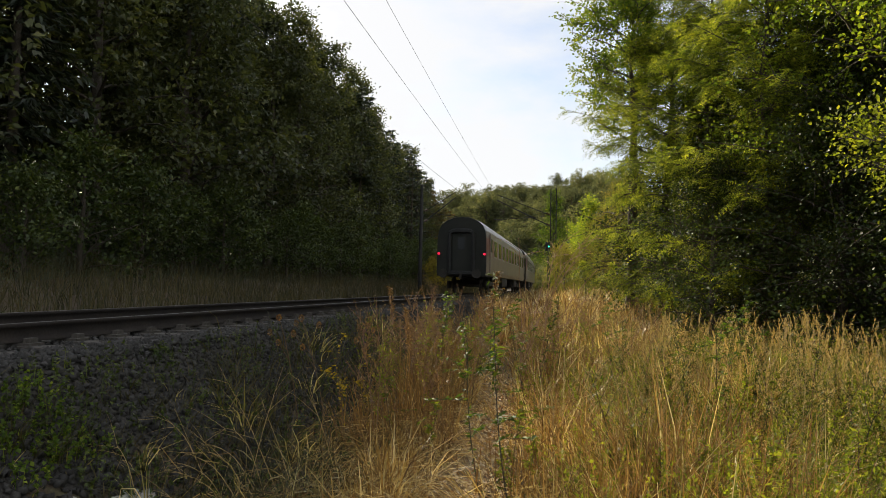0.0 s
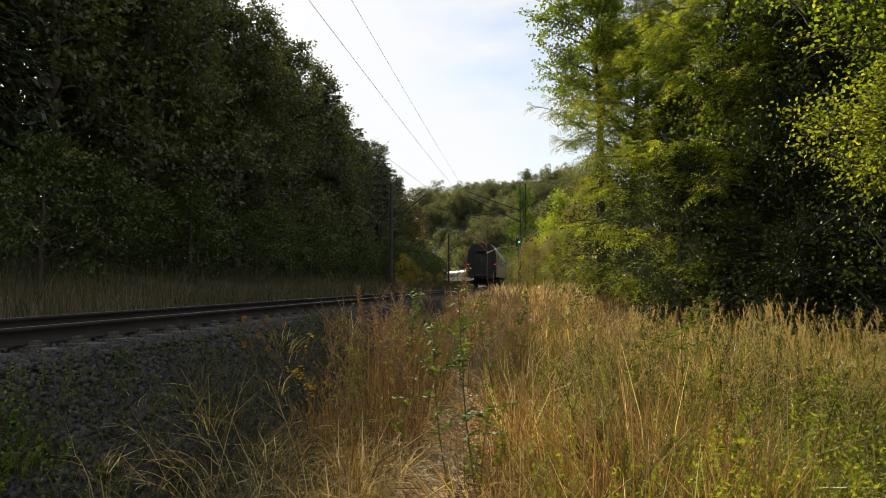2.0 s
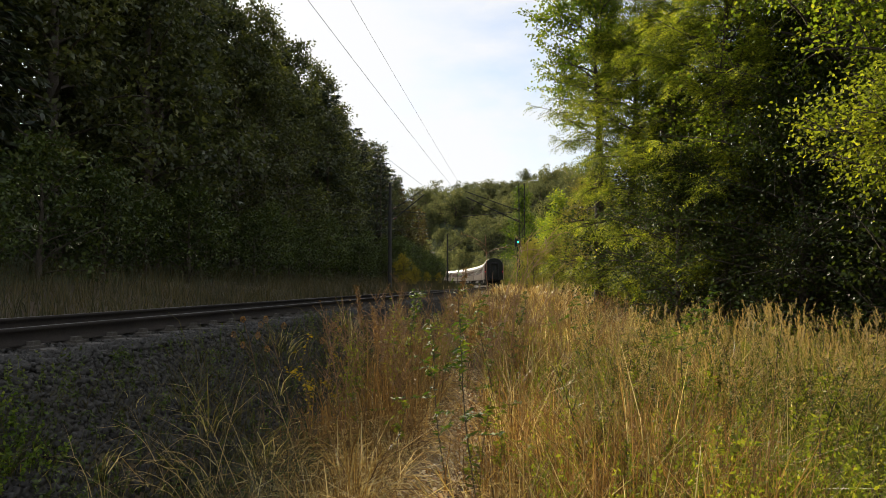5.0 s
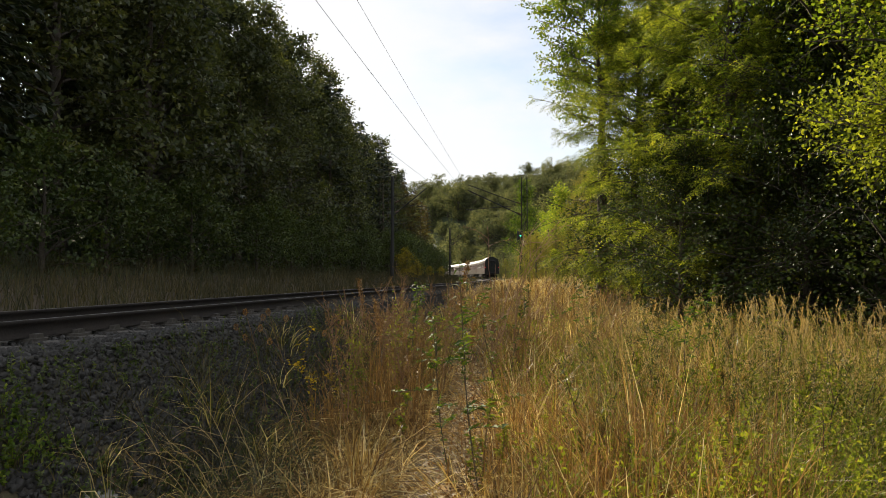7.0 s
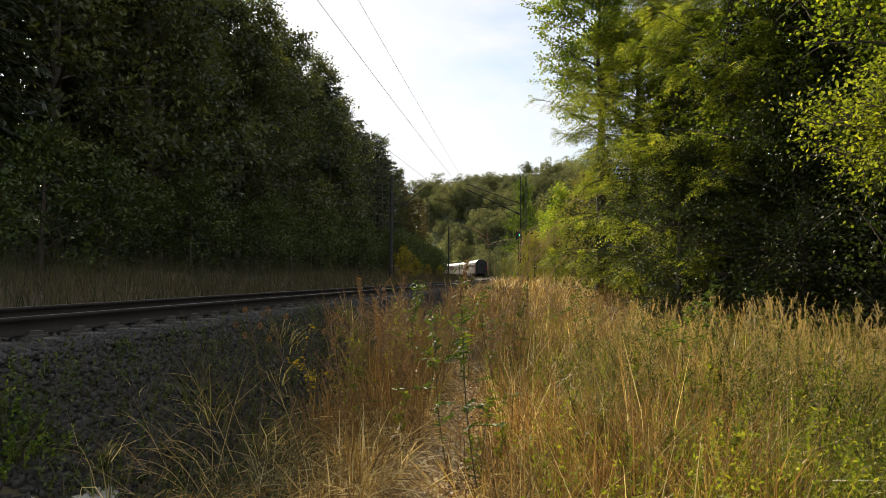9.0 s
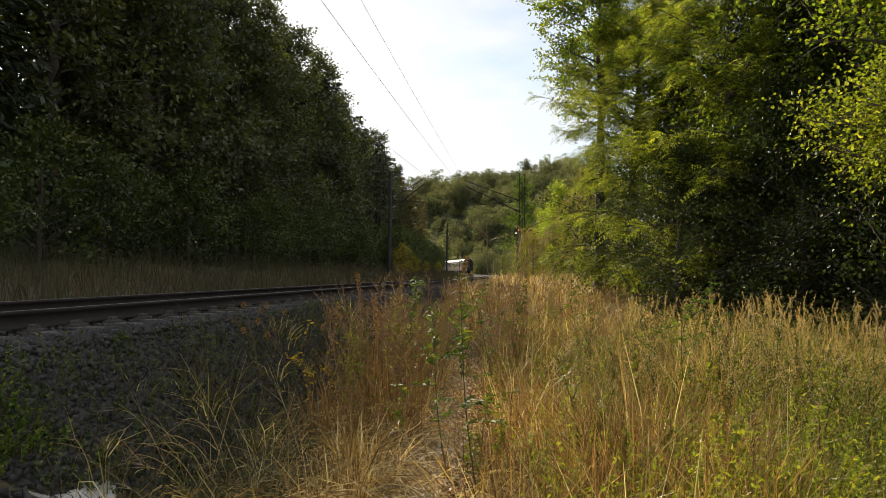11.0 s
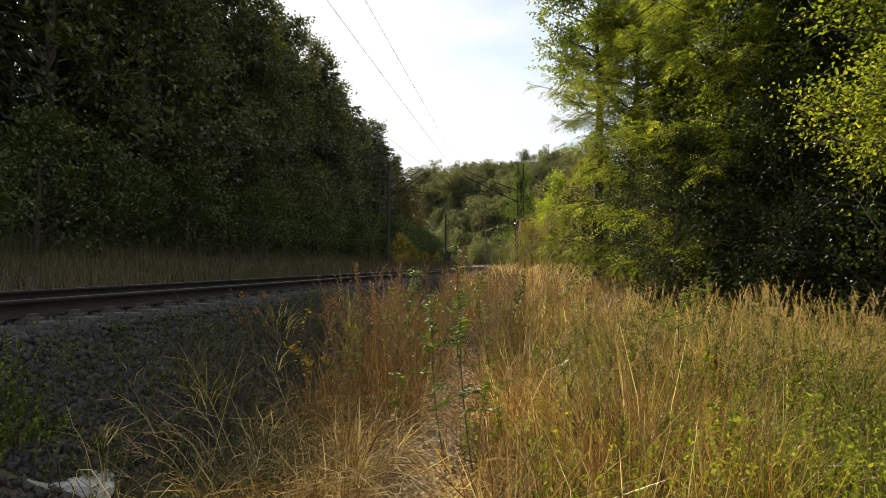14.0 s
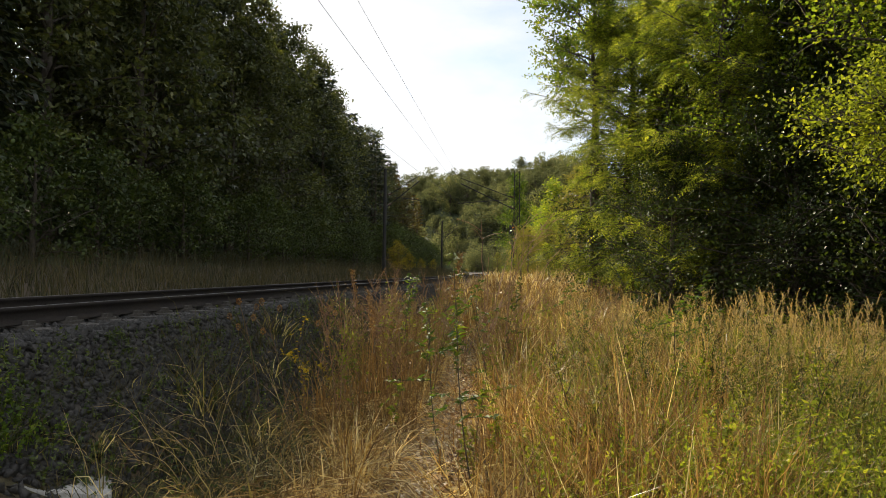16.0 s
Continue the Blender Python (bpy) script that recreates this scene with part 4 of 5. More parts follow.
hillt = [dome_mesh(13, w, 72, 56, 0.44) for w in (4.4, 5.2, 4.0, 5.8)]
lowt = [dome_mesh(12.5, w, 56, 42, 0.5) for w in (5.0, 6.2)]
fars = spruce_mesh(19, 3.0, 18)
for x0, y0, s in ((-6.4, 74, 0.68), (-6.8, 86, 0.76), (-7.2, 79, 0.78), (-6.2, 140, 0.66), (-4.9, 158, 0.7)):
    plant_tree("spruce", fars, x0, y0, "slender far spruce by the line", group="forest edge trees", scale=s)
pine = spruce_mesh(15, 2.6, 20, "pine", 9)
for x0, y0, s in ((-5.6, 100, 0.86), (-5.0, 108, 0.8), (-4.7, 116, 0.9), (-3.9, 122, 0.84), (-3.4, 131, 0.86)):
    plant_tree("pine", pine, x0, y0, "thin olive brown pine beside the line", group="pines by the line", scale=s, turn=rng.uniform(0, 360))
spire = tree_mesh(14.4, 0.04, 2.7, 50, 7, 22, 0.22, 0.16, M["ivy"], 0.32, up=0.7, far=True)
plant_tree("poplar_tree", spire, 10.9, 93, "slender green poplar behind the signal", "tree", "", 1.0, 10)
k = 0
for y in range(134, 256, 9):
    for u in (-12.5, -20):
        x0, y0, _ = on_track(y + rng.uniform(-2, 2), u + rng.uniform(-1, 1))
        if k % 4 == 2:
            plant_tree("spruce", fars, x0, y0, "slender far spruce by the line", group="forest edge trees", scale=rng.uniform(0.7, 0.9))
        else:
            plant_tree("beech", lowt[k % 2], x0, y0, "far broadleaf tree at the forest edge", group="forest edge trees", scale=rng.uniform(0.6, 0.85), turn=rng.uniform(0, 360))
        k += 1
k = 0
for y in (168, 188, 206, 224, 242, 260, 278, 298, 318, 340):
    for x0 in np.arange(-0.10 * y - 4, 0.24 * y, 5.4 if y < 210 else 6.2):
        x1, y1 = x0 + rng.uniform(-2.5, 2.5), y + rng.uniform(-6, 6)
        u = float(off(x1, y1))
        if u < 6.5:
            continue
        s = rng.uniform(0.8, 1.2) * (0.46 if y < 200 else 0.68 if y < 235 else 1.08)
        if k % 9 == 3 and -0.02 * y < x1 < 0.04 * y and y < 230:
            plant_tree("spruce", fars, x1, y1, "slender far spruce on the slope", group="hillside trees", scale=s)
        else:
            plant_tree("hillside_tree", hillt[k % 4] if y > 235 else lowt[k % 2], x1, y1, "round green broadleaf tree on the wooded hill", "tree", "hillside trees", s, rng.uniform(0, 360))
        k += 1


for y in range(196, 330, 7):
    for u in (8.5, 14, 20):
        x0, y0, _ = on_track(y + rng.uniform(-3, 3), u + rng.uniform(-1.5, 1.5))
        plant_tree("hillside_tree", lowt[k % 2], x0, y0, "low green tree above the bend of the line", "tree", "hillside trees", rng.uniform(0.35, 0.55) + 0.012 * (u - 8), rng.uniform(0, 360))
        k += 1


# ---- meadow ----
def blades(x, y, z, h, w, bend, az=None):
    """Curved grass blades of three stations each."""
    n = len(x)
    az = rng.uniform(0, 2 * np.pi, n) if az is None else az
    d = np.stack([np.cos(az), np.sin(az), np.zeros(n)], -1)
    s = np.stack([-np.sin(az), np.cos(az), np.zeros(n)], -1)
    q = rng.uniform(0, np.pi, n)[:, None]
    s = s * np.cos(q) + d * np.sin(q)
    base = np.stack([x, y, z], -1)
    rows = []
    for f, k in ((0, 1.0), (0.55, 0.8), (1.0, 0.15)):
        c = base + d * (bend * h * f * f)[:, None] + np.array([0, 0, 1.0]) * (h * f * (1 - 0.28 * bend * f))[:, None]
        rows += [c - s * (w * k / 2)[:, None], c + s * (w * k / 2)[:, None]]
    V = np.stack(rows, 1).reshape(-1, 3)
    o = 6 * np.arange(n)[:, None]
    F = np.concatenate([o + [0, 1, 3, 2], o + [2, 3, 5, 4]])
    tip = base + d * (bend * h)[:, None] + np.array([0, 0, 1.0]) * (h * (1 - 0.28 * bend))[:, None]
    return V, F, tip, d


def scatter(n, x_of, y0, y1, p=1.5):
    y = y0 + (y1 - y0) * rng.uniform(0, 1, n) ** p
    return x_of(y, n), y


def meadow(name, label, mat, n, x_of, y0, y1, h0, h1, w=(0.004, 0.008), bend=(0.05, 0.6), p=1.5, heads=0.0, thin_path=True, umin=3.0, tuft=22, wide=0.09):
    """Grass in tufts of their own height and lean."""
    c = n // tuft
    cx, cy = scatter(c, x_of, y0, y1, p)
    ok = off(cx, cy) > umin
    if thin_path:
        ok &= rng.uniform(0, 1, c) < 0.04 + 0.96 * smooth(np.abs(cx - path_x(cy)), 0.24, 0.6)
    gap = wav(cx * 1.9 + 4, cy * 1.5) + 0.6 * wav(cx * 4.3, cy * 3.9 + 2)
    ok &= rng.uniform(0, 1, c) < np.clip(0.72 + 0.62 * gap, 0.1, 1)
    cx, cy = cx[ok], cy[ok]
    c = len(cx)
    ch = rng.uniform(h0, h1, c) * np.clip(0.82 + 0.5 * wav(cx * 1.7, cy * 1.4), 0.35, 1.25)
    lean = rng.uniform(0, 2 * np.pi, c)
    i = np.repeat(np.arange(c), tuft)
    q = rng.uniform(0, 2 * np.pi, len(i))
    r = np.abs(rng.normal(0, wide, len(i))) * (1 + cy[i] / 25)
    x, y = cx[i] + r * np.cos(q), cy[i] + r * np.sin(q)
    az = np.where(rng.uniform(0, 1, len(i)) < 0.55, q, lean[i] + rng.normal(0, 0.5, len(i)))
    h = ch[i] * rng.uniform(0.45, 1.1, len(i))
    V, F, tip, d = blades(x, y, ground_z(x, y) - 0.02, h, rng.uniform(*w, len(i)) * (1 + y / 11), rng.uniform(*bend, len(i)), az)
    parts = [(V, F)]
    if heads:
        sel = rng.uniform(0, 1, len(x)) < heads
        P = tip[sel]
        D0 = d[sel] * 0.5 + [0, 0, 0.8]
        for _ in range(9):
            f = rng.uniform(-0.5, 0.6, len(P))[:, None]
            parts.append(leaves(P + D0 * f * 0.16, D0 + rng.normal(0, 0.35, P.shape), rng.uniform(0.012, 0.03, len(P)), 0.0045))
    V, F, _ = joinm(*parts)
    return tagged(new(name, np_mesh(name, V, F, mat)), label, "grass", kind="stuff")


def straw_x(y, n):
    return -0.8 + rng.uniform(0, 1, n) * (3.2 + 0.10 * y)


def right_x(y, n):
    return 0.9 + rng.uniform(0, 1, n) ** 0.9 * (3.2 + 0.62 * y)


meadow("dry_grass", "tall golden dry grass along the path", M["straw"], 32000, straw_x, 3.2, 42, 0.35, 1.0, w=(0.003, 0.0095), heads=0.12, bend=(0.05, 1.15), wide=0.15)
meadow("meadow_grass", "half-dry yellow green meadow grass", M["olive"], 38000, right_x, 3.2, 26, 0.3, 0.95, w=(0.003, 0.0095), heads=0.11, bend=(0.05, 1.5), wide=0.17)
meadow("trampled_grass", "trampled flattened straw on the ground", M["straw"], 46000, lambda y, n: -1.05 + rng.uniform(0, 1, n) * (3.2 + 0.5 * y), 3.0, 22, 0.14, 0.5, w=(0.003, 0.008), bend=(0.8, 1.9), tuft=9, wide=0.16)
meadow("verge_grass", "sparse grass between the ballast and the path", M["olive"], 4200, lambda y, n: -3.6 + 0.12 * y + rng.uniform(0, 1, n) ** 0.6 * 2.4, 3.0, 26, 0.15, 0.6, umin=2.2, bend=(0.3, 1.4))


meadow("far_grass", "dry pale grass along the far side of the line", M["straw"], 16000, lambda y, n: np.array([on_track(float(v))[0] for v in y]) + 2.6 + rng.uniform(0, 1, n) * 7.5, 24, 95, 0.5, 1.1, w=(0.006, 0.012), bend=(0.1, 0.7), p=1.2, thin_path=False, tuft=16, wide=0.2, umin=2.2)


def bank_grass():
    y = -2 + 110 * rng.uniform(0, 1, 30000) ** 1.4
    u = -2.7 - rng.uniform(0, 1, 30000) ** 1.3 * 9
    x, y, _ = along(s_of(y), u)
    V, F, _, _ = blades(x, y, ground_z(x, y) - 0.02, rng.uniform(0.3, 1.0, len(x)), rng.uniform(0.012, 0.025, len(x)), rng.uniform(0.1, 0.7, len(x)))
    tagged(new("bank_grass", np_mesh("bank_grass", V, F, M["shadegrass"])), "rough bank grass behind the track, coloured darker for shade", "grass", kind="stuff")


bank_grass()

# ---- weeds and dry stalks, one by one ----
def weed_mesh(h, leaf_n, leaf, wide, mat, stem, lean=0.15, branches=0, first=0.1, head=0, arch_=0.0):
    """A stalk with leaves, side shoots and, where it has one, a seed plume."""
    k = 9
    f = np.linspace(0, 1, k)
    az = rng.uniform(0, 2 * np.pi)
    d = np.array([math.cos(az), math.sin(az), 0])
    P = d * (lean * h * f ** 1.6)[:, None] + np.array([0, 0, 1.0]) * (h * (f - arch_ * f ** 2.4))[:, None] + np.cumsum(rng.normal(0, 0.006 * h, (k, 3)), 0) * f[:, None]
    paths, radii, at, way = [P], [np.linspace(0.0065, 0.002, k)], [], []
    axes = [(P, 1.0)]
    for b in range(branches):
        g = rng.uniform(0.35, 0.95)
        o = np.array([np.interp(g, f, P[:, c]) for c in range(3)])
        e = unit(rng.normal(0, 0.6, 3) + np.array([0, 0, 0.75]))
        ln = h * rng.uniform(0.12, 0.38)
        s = np.linspace(0, 1, 5)[:, None]
        B = o + e * ln * s + np.array([0, 0, -0.12 * ln]) * s * s
        paths.append(B)
        radii.append(np.linspace(0.003, 0.0013, 5))
        axes.append((B, 0.6))
    for A, wgt in axes:
        n_ = max(2, int(leaf_n * wgt / (1 + 0.35 * branches)))
        g = rng.uniform(first, 1.0, n_)
        fa = np.linspace(0, 1, len(A))
        at.append(np.column_stack([np.interp(g, fa, A[:, c]) for c in range(3)]))
        q = rng.uniform(0, 2 * np.pi, n_)
        way.append(np.column_stack([np.cos(q), np.sin(q), rng.uniform(-0.2, 0.6, n_)]))
    sv, sf = tubes(paths[:1], radii[:1], 5)
    at, way = np.concatenate(at), np.concatenate(way)
    V, F = leaves(at, way, leaf * rng.uniform(0.5, 1.2, len(at)), wide * rng.uniform(0.7, 1.2, len(at)), 0.3)
    out = [("stem", np_mesh("stem", sv, sf, M[stem], True)), ("foliage", np_mesh("foliage", V, F, M[mat]))]
    if branches:
        bv, bf = tubes(paths[1:], radii[1:], 4)
        out.append(("side_shoot_wood", np_mesh("side_shoot_wood", bv, bf, M[stem], True)))
    if head:
        n_ = head * 14
        A, _ = axes[0]
        fa = np.linspace(0, 1, len(A))
        g = rng.uniform(0.68, 1.02, n_)
        HP = np.column_stack([np.interp(g, fa, A[:, c]) for c in range(3)]) + rng.normal(0, 0.014, (n_, 3))
        hv, hf = leaves(HP, rng.normal(0, 0.6, (n_, 3)) + [0, 0, 0.5], rng.uniform(0.015, 0.04, n_), 0.012)
        out.append(("seed_plume", np_mesh("seed_plume", hv, hf, M["redstem"])))
    return out


def plant(name, label, category, meshes, x, y, group="", turn=0.0, scale=1.0, tilt=0.0):
    t = thing(name, label, category, pose(x, y, float(ground_z(x, y)) - 0.02, 0, tilt, turn), group)
    t.scale = (scale,) * 3
    for nm, me in meshes:
        tagged(child(nm, me, t), kind="" if nm == "stem" else "stuff")
    return t


mug = [weed_mesh(1.3, 110, 0.075, 0.02, "ivy", "darkstem", 0.18, 7, 0.05) for _ in range(3)]
for x0, y0, tl, s in ((0.28, 5.0, -14, 1.0), (0.08, 5.3, -16, 0.85), (0.62, 7.6, -4, 0.95), (0.9, 9.5, 3, 0.9), (0.3, 10.5, -6, 1.0), (2.2, 6.4, 5, 0.85), (2.9, 7.2, -4, 0.95), (1.75, 8.6, 2, 0.9), (-0.35, 8.2, -8, 0.95), (-0.6, 10.5, 4, 0.9)):
    plant("mugwort", "dark-stemmed green mugwort standing in dry grass", "weed", mug[int(rng.integers(3))], x0, y0, "mugwort stalks", rng.uniform(-25, 25), s * 1.12, tl)
plume = [weed_mesh(h, 12, 0.06, 0.02, "brownhead", "stem", 0.16, k, 0.25, head=26) for h, k in ((1.5, 7), (1.15, 9), (1.3, 5), (0.95, 8))]
for x0, y0, s in ((-0.02, 8.6, 1.2), (0.35, 9.6, 0.95), (-0.35, 9.2, 0.9), (0.9, 11, 0.95), (-0.75, 8.6, 0.95), (1.3, 10.4, 0.9), (-0.95, 9.2, 1.05), (-0.5, 9.7, 0.8), (-0.62, 8.0, 0.9), (0.1, 10.8, 1.0)):
    plant("seeding_dock", "brown dry dock plume in the tall grass", "weed", plume[int(rng.integers(4))], x0, y0, "brown seed plumes", rng.uniform(0, 360), s, rng.uniform(-11, 11))
yellow = [weed_mesh(0.95, 60, 0.042, 0.022, "yellowleaf", "stem", 0.2, 4, 0.3) for _ in range(2)]
for x0, y0, s in ((-1.2, 6.6, 1.0), (-1.02, 6.9, 0.8), (-1.35, 7.3, 0.7)):
    plant("yellowing_weed", "yellowing leafy weed beside the ballast", "weed", yellow[int(rng.integers(2))], x0, y0, "yellowing weeds", rng.uniform(0, 360), s)
broad = [weed_mesh(0.62, 80, 0.045, 0.022, "weed", "stem", 0.2, 4, 0.1) for _ in range(3)]
for i in range(70):
    y0 = rng.uniform(4.2, 13)
    x0 = rng.uniform(0.22, 0.6) * y0 if i > 6 else rng.uniform(-0.1, 0.25) * y0
    plant("leafy_weed", "bright green leafy weed among dry grass", "weed", broad[i % 3], x0, y0, "leafy weeds", rng.uniform(0, 360), rng.uniform(0.7, 1.4))
for x0, y0, s_ in ((0.3, 5.1, 0.75), (0.42, 5.25, 0.85), (0.2, 5.35, 0.6), (0.36, 5.5, 0.7), (0.5, 5.6, 0.8)):
    plant("leafy_weed", "bright green leafy weed among dry grass", "weed", broad[int(rng.integers(3))], x0, y0, "leafy weeds", rng.uniform(0, 360), s_)
scrub = [weed_mesh(1.0, 60, 0.05, 0.03, "weed", "stem", 0.3, 9, 0.2) for _ in range(2)]
for x0, y0, s in ((-0.55, 9.0, 1.0), (0.0, 9.4, 1.1), (0.25, 11, 1.1), (-0.8, 7.9, 0.9), (-0.75, 6.6, 0.8), (0.55, 12, 1.1), (-0.3, 10.2, 1.0)):
    plant("small_leaved_scrub", "thin twiggy scrub with small green leaves", "weed", scrub[int(rng.integers(2))], x0, y0, "twiggy scrub", rng.uniform(0, 360), s)


def wormwood_mesh(h, shoots, seed_mat, leaf_mat, stem, green):
    """A bushy seeding weed: upright side shoots, beaded with small seeds above and leafy below."""
    k = 9
    f = np.linspace(0, 1, k)
    az = rng.uniform(0, 2 * np.pi)
    d = np.array([math.cos(az), math.sin(az), 0])
    P = d * (0.14 * h * f ** 1.8)[:, None] + np.array([0, 0, 1.0]) * (h * f)[:, None] + np.cumsum(rng.normal(0, 0.008, (k, 3)), 0) * f[:, None]
    paths, radii, axes = [], [], [(P[4:], 0.5)]
    for _ in range(shoots):
        g = rng.uniform(0.25, 0.97)
        o = np.array([np.interp(g, f, P[:, c]) for c in range(3)])
        q = rng.uniform(0, 2 * np.pi)
        e = np.array([math.cos(q), math.sin(q), rng.uniform(0.8, 1.9)])
        ln = h * rng.uniform(0.14, 0.32) * (1.25 - g * 0.7)
        w = np.linspace(0, 1, 5)[:, None]
        B = o + e / np.linalg.norm(e) * ln * w + np.array([0, 0, 0.18 * ln]) * w * w
        paths.append(B)
        radii.append(np.linspace(0.003, 0.0012, 5))
        axes.append((B, g))
    seeds, sd, lv, ld = [], [], [], []
    for A, g in axes:
        fa = np.linspace(0, 1, len(A))
        n_ = int(34 * rng.uniform(0.7, 1.3))
        t_ = rng.uniform(0.3, 1.04, n_)
        seeds.append(np.column_stack([np.interp(t_, fa, A[:, c]) for c in range(3)]) + rng.normal(0, 0.007, (n_, 3)))
        sd.append(rng.normal(0, 0.6, (n_, 3)) + [0, 0, 0.7])
        n_ = max(2, int(green * (1.2 - g)))
        t_ = rng.uniform(0.0, 0.85, n_)
        lv.append(np.column_stack([np.interp(t_, fa, A[:, c]) for c in range(3)]))
        ld.append(rng.normal(0, 0.8, (n_, 3)) + [0, 0, 0.25])
    seeds, sd, lv, ld = (np.concatenate(v) for v in (seeds, sd, lv, ld))
    sv, sf = tubes([P], [np.linspace(0.0065, 0.002, k)], 5)
    bv, bf = tubes(paths, radii, 4)
    hv, hf = leaves(seeds, sd, rng.uniform(0.01, 0.024, len(seeds)), 0.008)
    gv, gf = leaves(lv, ld, rng.uniform(0.025, 0.06, len(lv)), rng.uniform(0.008, 0.018, len(lv)), 0.3)
    return [("stem", np_mesh("stem", sv, sf, M[stem], True)), ("side_shoot_wood", np_mesh("side_shoot_wood", bv, bf, M[stem], True)),
            ("seed_plume", np_mesh("seed_plume", hv, hf, M[seed_mat])), ("foliage", np_mesh("foliage", gv, gf, M[leaf_mat]))]


brown_weeds = [wormwood_mesh(h, k, "brownhead", lm, "redtwig", g) for h, k, lm, g in ((1.35, 24, "weed", 14), (1.2, 20, "brownhead", 10), (1.45, 26, "brownhead", 8), (1.1, 18, "weed", 16))]
for i in range(44):
    y0 = rng.uniform(6.6, 13.5)
    x0 = float(path_x(y0)) - 0.3 - abs(rng.normal(0, 0.68)) if i < 30 else float(path_x(y0)) + 0.45 + rng.uniform(0, 1.6)
    plant("seeding_wormwood", "reddish brown seeding wormwood beside the path", "weed", brown_weeds[i % 4], x0, y0, "seeding wormwood", rng.uniform(0, 360), rng.uniform(0.75, 1.08), rng.uniform(-9, 9))
green_weeds = [wormwood_mesh(h, k, "palehead", "meadowleaf", "darkstem", g) for h, k, g in ((1.0, 20, 34), (0.85, 18, 40), (1.15, 22, 30))]
for i in range(60):
    y0 = rng.uniform(4.8, 11.5)
    x0 = rng.uniform(0.18, 0.62) * y0
    plant("branching_weed", "green branching weed with pale seeds in dry meadow", "weed", green_weeds[i % 3], x0, y0, "branching weeds", rng.uniform(0, 360), rng.uniform(0.7, 1.1), rng.uniform(-10, 10))


def thistle(x, y, h, turn):
    t = thing("dry_thistle", "dry brown thistle with round seed heads", "weed", pose(x, y, float(ground_z(x, y)), 0, 0, turn), "dry thistles")
    f = np.linspace(0, 1, 7)
    P = np.column_stack([-0.22 * h * f ** 1.5, 0.03 * np.sin(f * 5), h * f])
    paths, radii, heads = [P], [np.linspace(0.007, 0.003, 7)], [P[-1]]
    for g, dx in ((0.7, -0.2), (0.78, 0.1), (0.6, -0.12)):
        o = np.array([np.interp(g, f, P[:, c]) for c in range(3)])
        B = o + np.array([dx, rng.uniform(-0.1, 0.1), 0.17 * h]) * np.linspace(0, 1, 5)[:, None]
        paths.append(B)
        radii.append(np.linspace(0.004, 0.002, 5))
        heads.append(B[-1])
    V, F = tubes(paths, radii, 5)
    child("stem", np_mesh("stem", V, F, M["stem"], True), t)
    for hd in heads:
        n_ = 150
        D = unit(rng.normal(0, 1, (n_, 3)))
        V, F = leaves(hd + D * [0.016, 0.016, 0.024], D + [0, 0, 0.5], rng.uniform(0.01, 0.02, n_), 0.006)
        child("seed_head", np_mesh("seed_head", V, F, M["redstem"]), t)


thistle(-1.45, 6.9, 1.24, 0)
thistle(-1.8, 7.2, 1.12, 30)
thistle(-1.2, 7.6, 1.15, 100)


def arching_stalk(pts, r, label, blades_=0, mat="pale_straw"):
    """A long bent dry stalk from the ground, with a few thin side blades."""
    pts = np.array(pts, float)
    pts[0, 2] = float(ground_z(pts[0, 0], pts[0, 1])) - 0.02
    base = pts[0].copy()
    t_ = np.linspace(0, 1, 12)
    key = np.linspace(0, 1, len(pts))
    P = np.column_stack([np.interp(t_, key, pts[:, c]) for c in range(3)])
    P[1:-1] = (P[:-2] + 2 * P[1:-1] + P[2:]) / 4
    t = thing("dry_stalk", label, "dry stalk", pose(*base), "long dry stalks")
    V, F = tubes([P - base], [np.linspace(r, r * 0.3, 12)], 5)
    child("stem", np_mesh("stem", V, F, M[mat], True), t)
    for _ in range(blades_):
        g = rng.uniform(0.35, 0.95)
        o = np.array([np.interp(g, t_, P[:, c]) for c in range(3)]) - base
        e = unit(P[-1] - P[5] + rng.normal(0, 0.25, 3))
        B = o + e * rng.uniform(0.2, 0.45) * np.linspace(0, 1, 5)[:, None] + np.array([0, 0, 0.06]) * (np.linspace(0, 1, 5)[:, None] * (1 - np.linspace(0, 1, 5)[:, None]))
        V, F = tubes([B], [np.linspace(r * 0.5, r * 0.15, 5)], 4)
        child("side_blade", np_mesh("side_blade", V, F, M[mat], True), t)


ARCH = "long pale straw stalk arching over the ballast edge"
for i in range(18):
    x0, y0 = -1.75 + rng.uniform(-0.5, 0.4), 4.75 + rng.uniform(-0.4, 0.6)
    tx, tz = x0 - rng.uniform(0.2, 0.95), rng.uniform(0.12, 0.52)
    arching_stalk([(x0, y0, 0), ((x0 * 2 + tx) / 3, y0 + 0.05, tz * 0.75), ((x0 + 2 * tx) / 3, y0 + 0.1, tz), (tx, y0 + rng.uniform(0, 0.3), tz * rng.uniform(0.8, 1.05))], 0.003, ARCH, 4)
for x0, y0, x1, z1 in ((-1.35, 5.0, -1.95, 0.98), (-1.7, 5.2, -1.5, 0.95), (-1.25, 5.0, -1.6, 0.7), (-0.95, 5.2, -1.35, 0.9)):
    arching_stalk([(x0, y0, 0), ((x0 + x1) / 2, y0 + 0.1, z1 * 0.55), (x1, y0 + 0.2, z1)], 0.003, "tall leaning yellow-green stalk beside the ballast", 3)
